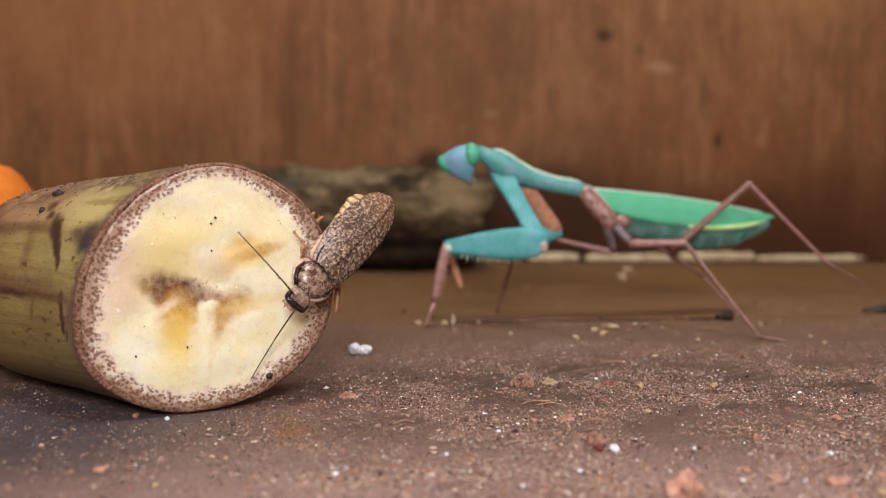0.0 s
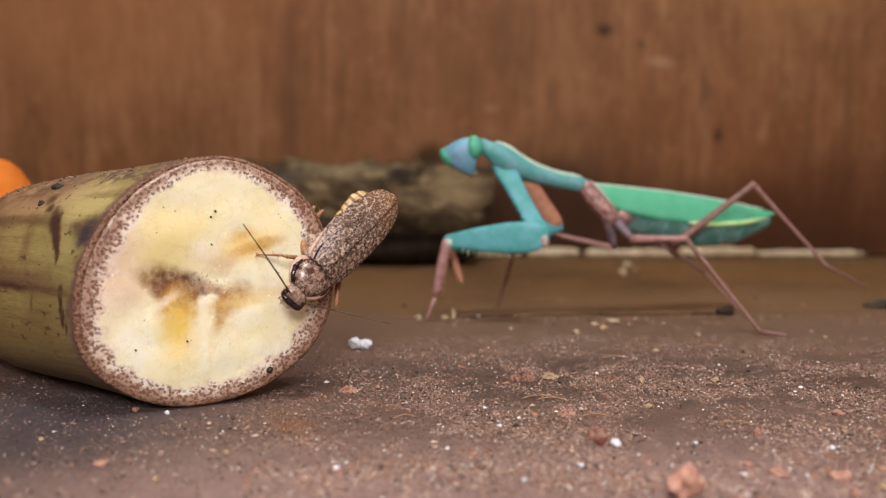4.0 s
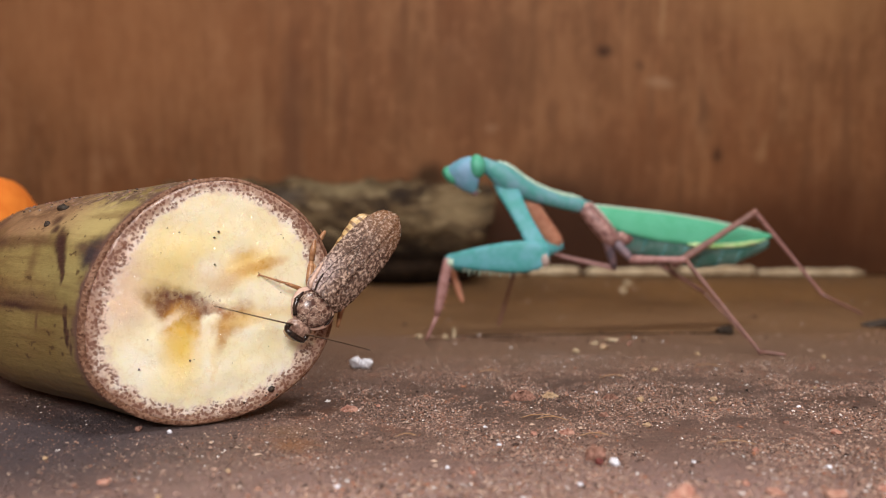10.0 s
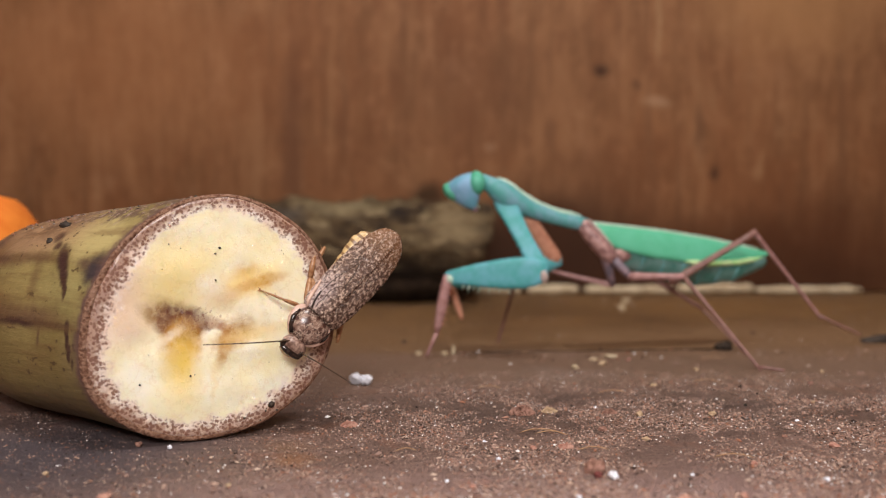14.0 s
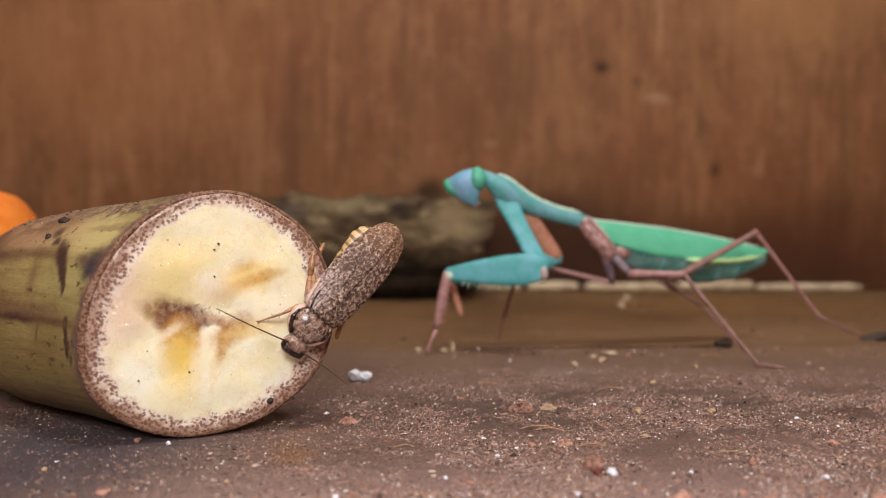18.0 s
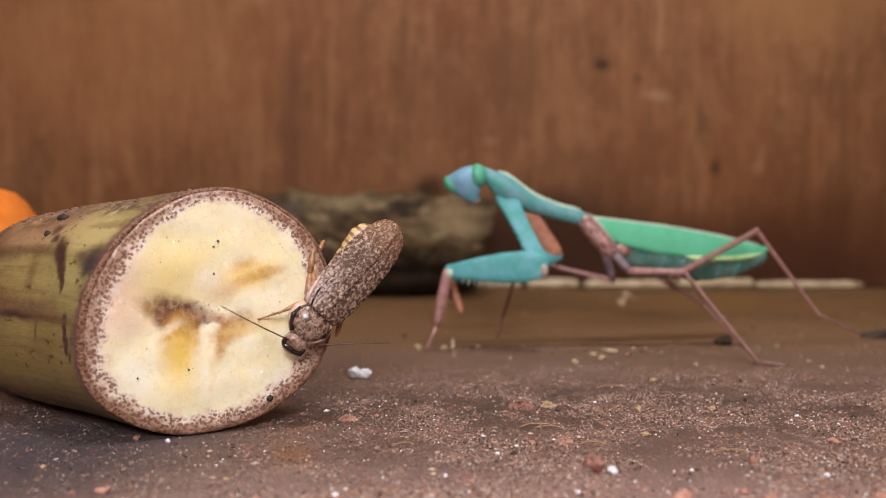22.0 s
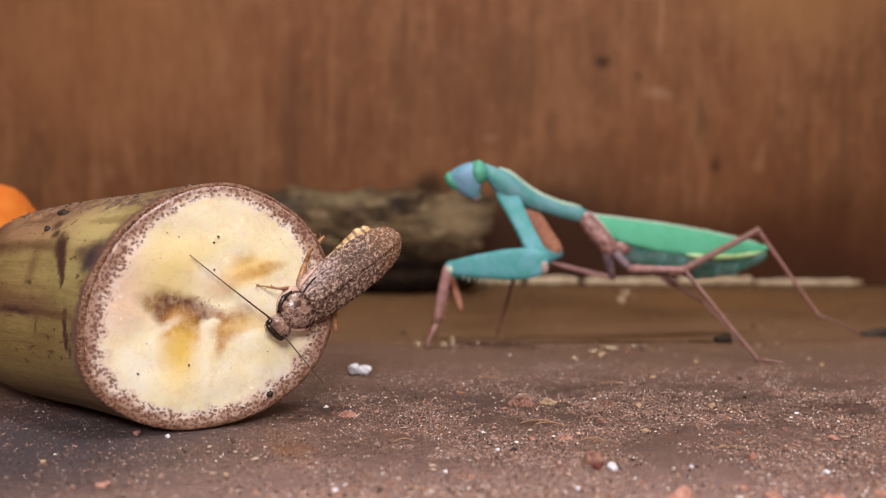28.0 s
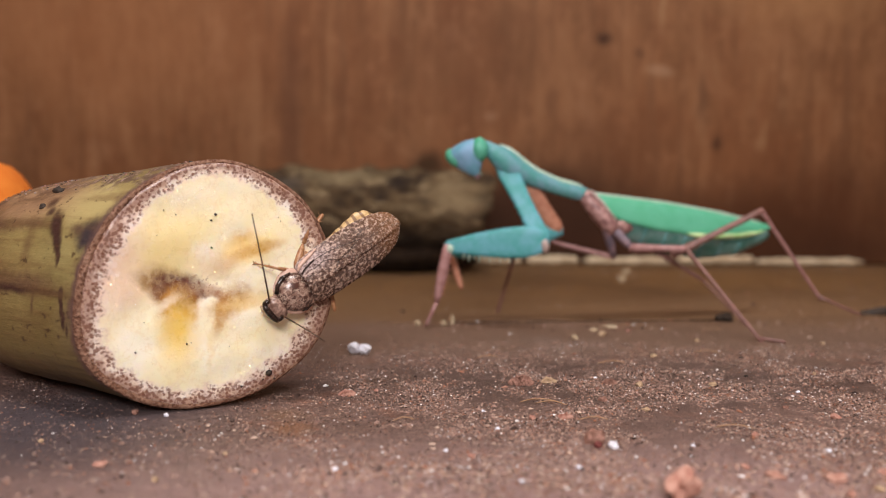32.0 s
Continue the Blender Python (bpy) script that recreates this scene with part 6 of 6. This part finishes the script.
    for x, y, r, mat in ((0.0634, 0.1212, 0.0011, "brick"), (0.0512, 0.1423, 0.0009, "tan"), (0.0068, 0.1247, 0.00042, "white"), (0.0543, 0.1051, 0.0006, "white"), (0.0005, 0.1050, 0.0004, "white"),
                         (0.0085, 0.1151, 0.0005, "white"), (0.0288, 0.1394, 0.0006, "brown"), (0.028, 0.1315, 0.0008, "brown"), (0.034, 0.1255, 0.0008, "tan"), (0.058, 0.127, 0.0006, "brown"),
                         (0.047, 0.1125, 0.0006, "brick"), (0.040, 0.0985, 0.0008, "brick"), (0.0145, 0.1205, 0.0007, "brick"), (-0.012, 0.1375, 0.0006, "brick"), (-0.004, 0.133, 0.0005, "brown"),
                         (0.036, 0.1075, 0.0004, "white"), (0.018, 0.0985, 0.0005, "white"), (0.010, 0.0935, 0.0004, "white"), (0.065, 0.1375, 0.0005, "white"), (0.030, 0.148, 0.0004, "white"),
                         (-0.045, 0.0985, 0.0009, "brick"), (-0.030, 0.1035, 0.0005, "tan"), (-0.058, 0.1085, 0.0005, "tan"), (0.075, 0.152, 0.0005, "tan"), (0.047, 0.168, 0.0009, "tan"),
                         (0.092, 0.183, 0.0008, "tan"), (0.083, 0.170, 0.0007, "brown"), (0.033, 0.1885, 0.0012, "pale_bead"), (0.041, 0.1935, 0.0014, "tan"), (0.0625, 0.186, 0.0008, "tan"),
                         (0.0535, 0.091, 0.0007, "tan"), (0.049, 0.089, 0.0008, "brick"), (-0.014, 0.0975, 0.0005, "white"), (-0.036, 0.0935, 0.0006, "tan"), (0.004, 0.1025, 0.0006, "brick"), (0.070, 0.1045, 0.0006, "tan")):
        crumb({"brick": "red_crumb", "tan": "tan_crumb", "white": "white_grain", "brown": "brown_crumb", "pale_bead": "pale_flake"}[mat], x, y, (r * rnd.uniform(1, 1.5), r), mat,
              {"brick": "brick-red crumb on the dusty board", "tan": "tan crumb on the dusty board", "white": "tiny white grain on the board", "brown": "red-brown crumb on the dusty board", "pale_bead": "pale flake on the board"}[mat], x * 900 + y * 300)
    # loose wood fibres
    for x, y, l, a, bend in ((0.0175, 0.1290, 0.0070, -20, 0.8), (0.0185, 0.1280, 0.0055, -8, 0.6), (0.0150, 0.1300, 0.0040, 30, -0.4), (0.024, 0.1190, 0.0050, 3, 0.3), (0.045, 0.1150, 0.0060, -5, 0.4),
                            (-0.006, 0.1185, 0.0035, 12, 0.3), (0.036, 0.1600, 0.0060, 4, 0.5), (0.060, 0.1710, 0.0060, -6, 0.5), (0.010, 0.1650, 0.0050, 2, 0.4), (0.071, 0.2000, 0.0060, 3, 0.4)):
        c, s = math.cos(radians(a)), math.sin(radians(a))
        pts = [(l * (u - 0.5), bend * MM * math.sin(math.pi * u), 0.0002 + 0.0004 * math.sin(math.pi * u)) for u in [i / 8 for i in range(9)]]
        ob = part("wood_fibre", tube([(p[0] * c - p[1] * s, p[0] * s + p[1] * c, p[2]) for p in pts], [0.05 * MM] + [0.1 * MM] * 7 + [0.04 * MM], 5), "fibre")
        ob.location = (x, y, 0)
        tagged(ob, "thin loose wood fibre on the board", "fibre", "wood fibres")


def scatter(name, count, seed, sizes, box, label, power=3.5):
    """Fine grit: many tiny uneven grains in one mesh."""
    rnd = random.Random(seed)
    verts, faces = [], []
    corner = [(1, 0, 0), (-1, 0, 0), (0, 1, 0), (0, -1, 0), (0, 0, 1), (0, 0, -1)]
    tri = [(0, 2, 4), (2, 1, 4), (1, 3, 4), (3, 0, 4), (2, 0, 5), (1, 2, 5), (3, 1, 5), (0, 3, 5)]
    x0, x1, y0, y1 = box
    while len(faces) < count * 8:
        x, y = rnd.uniform(x0, x1), rnd.uniform(y0, y1)
        dense = 0.46 + 0.65 * noise.noise((x * 45, y * 70, seed)) + 0.55 * noise.noise((x * 160, y * 200, 2))
        dense *= 0.16 + 0.84 / (1 + math.exp(-(x + 0.016) / 0.010))
        dense *= 1 if y > 0.2 else 0.25 + 0.75 / (1 + math.exp((y - 0.160) / 0.008))
        if rnd.random() > dense:
            continue
        r = sizes[0] + (sizes[1] - sizes[0]) * rnd.random() ** power
        a, b = rnd.uniform(0, 6.28), len(verts)
        c, s = math.cos(a), math.sin(a)
        sx, sy, sz = r * rnd.uniform(0.7, 1.8), r * rnd.uniform(0.6, 1.2), r * rnd.uniform(0.5, 1.0)
        for p in corner:
            px, py = p[0] * sx * rnd.uniform(0.7, 1.2), p[1] * sy * rnd.uniform(0.7, 1.2)
            verts.append((x + px * c - py * s, y + px * s + py * c, sz * 0.5 + p[2] * sz * rnd.uniform(0.7, 1.1) - 0.0002))
        faces += [tuple(b + i for i in f) for f in tri]
    me = bpy.data.meshes.new(name)
    me.from_pydata(verts, [], faces)
    me.materials.append(M["grains"])
    return tagged(new(name, me), label, "grit", kind="stuff")


setting()
fruit = plantain()
roach, feelers, foreleg, grips = cockroach()
mantid, joints, mantid_head = mantis()
wood_offcut()
carrot()
pale_strip()
litter()
scatter("fine_grit", 130000, 11, (0.00005, 0.00020), (-0.10, 0.12, 0.090, 0.185), "fine brown and pale grit over the board", 2.2)
scatter("near_grit", 15000, 14, (0.00008, 0.00035), (-0.07, 0.07, 0.060, 0.100), "fine grit at the front of the board", 2.6)
scatter("coarse_grit", 2800, 12, (0.00014, 0.0005), (-0.11, 0.13, 0.065, 0.215), "coarser brick-coloured and pale grit")
scatter("far_grit", 700, 13, (0.0002, 0.0008), (-0.2, 0.25, 0.2, 0.385), "sparse grit on the rear board", 6.0)


# ------------------------------------------------------------ what moves
def motions():
    walk(roach, [(r[0], roach_pose(*r[1:])) for r in ROACH])
    walk(feelers[0], [(t, feeler_pose(t, x, z, (0.0012, 0.0049, 0.0006), 0.0170)) for t, x, z in UPPER])
    walk(feelers[1], [(t, feeler_pose(t, x, z, (-0.0011, 0.0050, 0.0006), 0.0160)) for t, x, z in LOWER])
    thighs, shins = [], []
    for t, x, y, z in FORE:
        hip, foot = Vector((0.0034, -0.0010, -0.0010)), roach_at(t).inverted() @ Vector((x, y, z))
        knee = two_bone(hip, foot, 0.0034, 0.0049, (0, 0.1, 1))
        thighs.append((t, aim(hip, knee)))
        shins.append((t, aim(knee, foot)))
    walk(foreleg[0], thighs)
    walk(foreleg[1], shins)
    # the other legs keep their hold while the body turns
    holds = (((0.0027, -0.0024, -0.0020), (-0.0224, 0.1337, 0.0330)), ((0.0028, -0.0044, -0.0021), (-0.0210, 0.1345, 0.0322)), ((-0.0034, -0.0022, -0.0014), (-0.0190, 0.1345, 0.0150)))
    for (thigh, shin), (hip, hold) in zip(grips, holds):
        upper, lower = [], []
        for r in ROACH:
            inv = roach_pose(*r[1:]).inverted()
            foot = inv @ Vector(hold)
            knee = two_bone(hip, foot, 0.0046, 0.0052, (0.6, -0.4, -0.4) if hip[0] > 0 else (0.1, -0.6, -0.3))
            upper.append((r[0], aim(hip, knee)))
            lower.append((r[0], aim(knee, foot)))
        walk(thigh, upper)
        walk(shin, lower)
    for ob, a, b, up in joints:
        walk(ob, [(t, aim(joint(a, s), joint(b, s), up)) for t, s in SETTLE])
    walk(mantid_head, [(t, Matrix.Translation(joint("head", s)) @ pose(0, 0, 0, 16, -24 + 1.0 * s, -24)) for t, s in SETTLE])


motions()
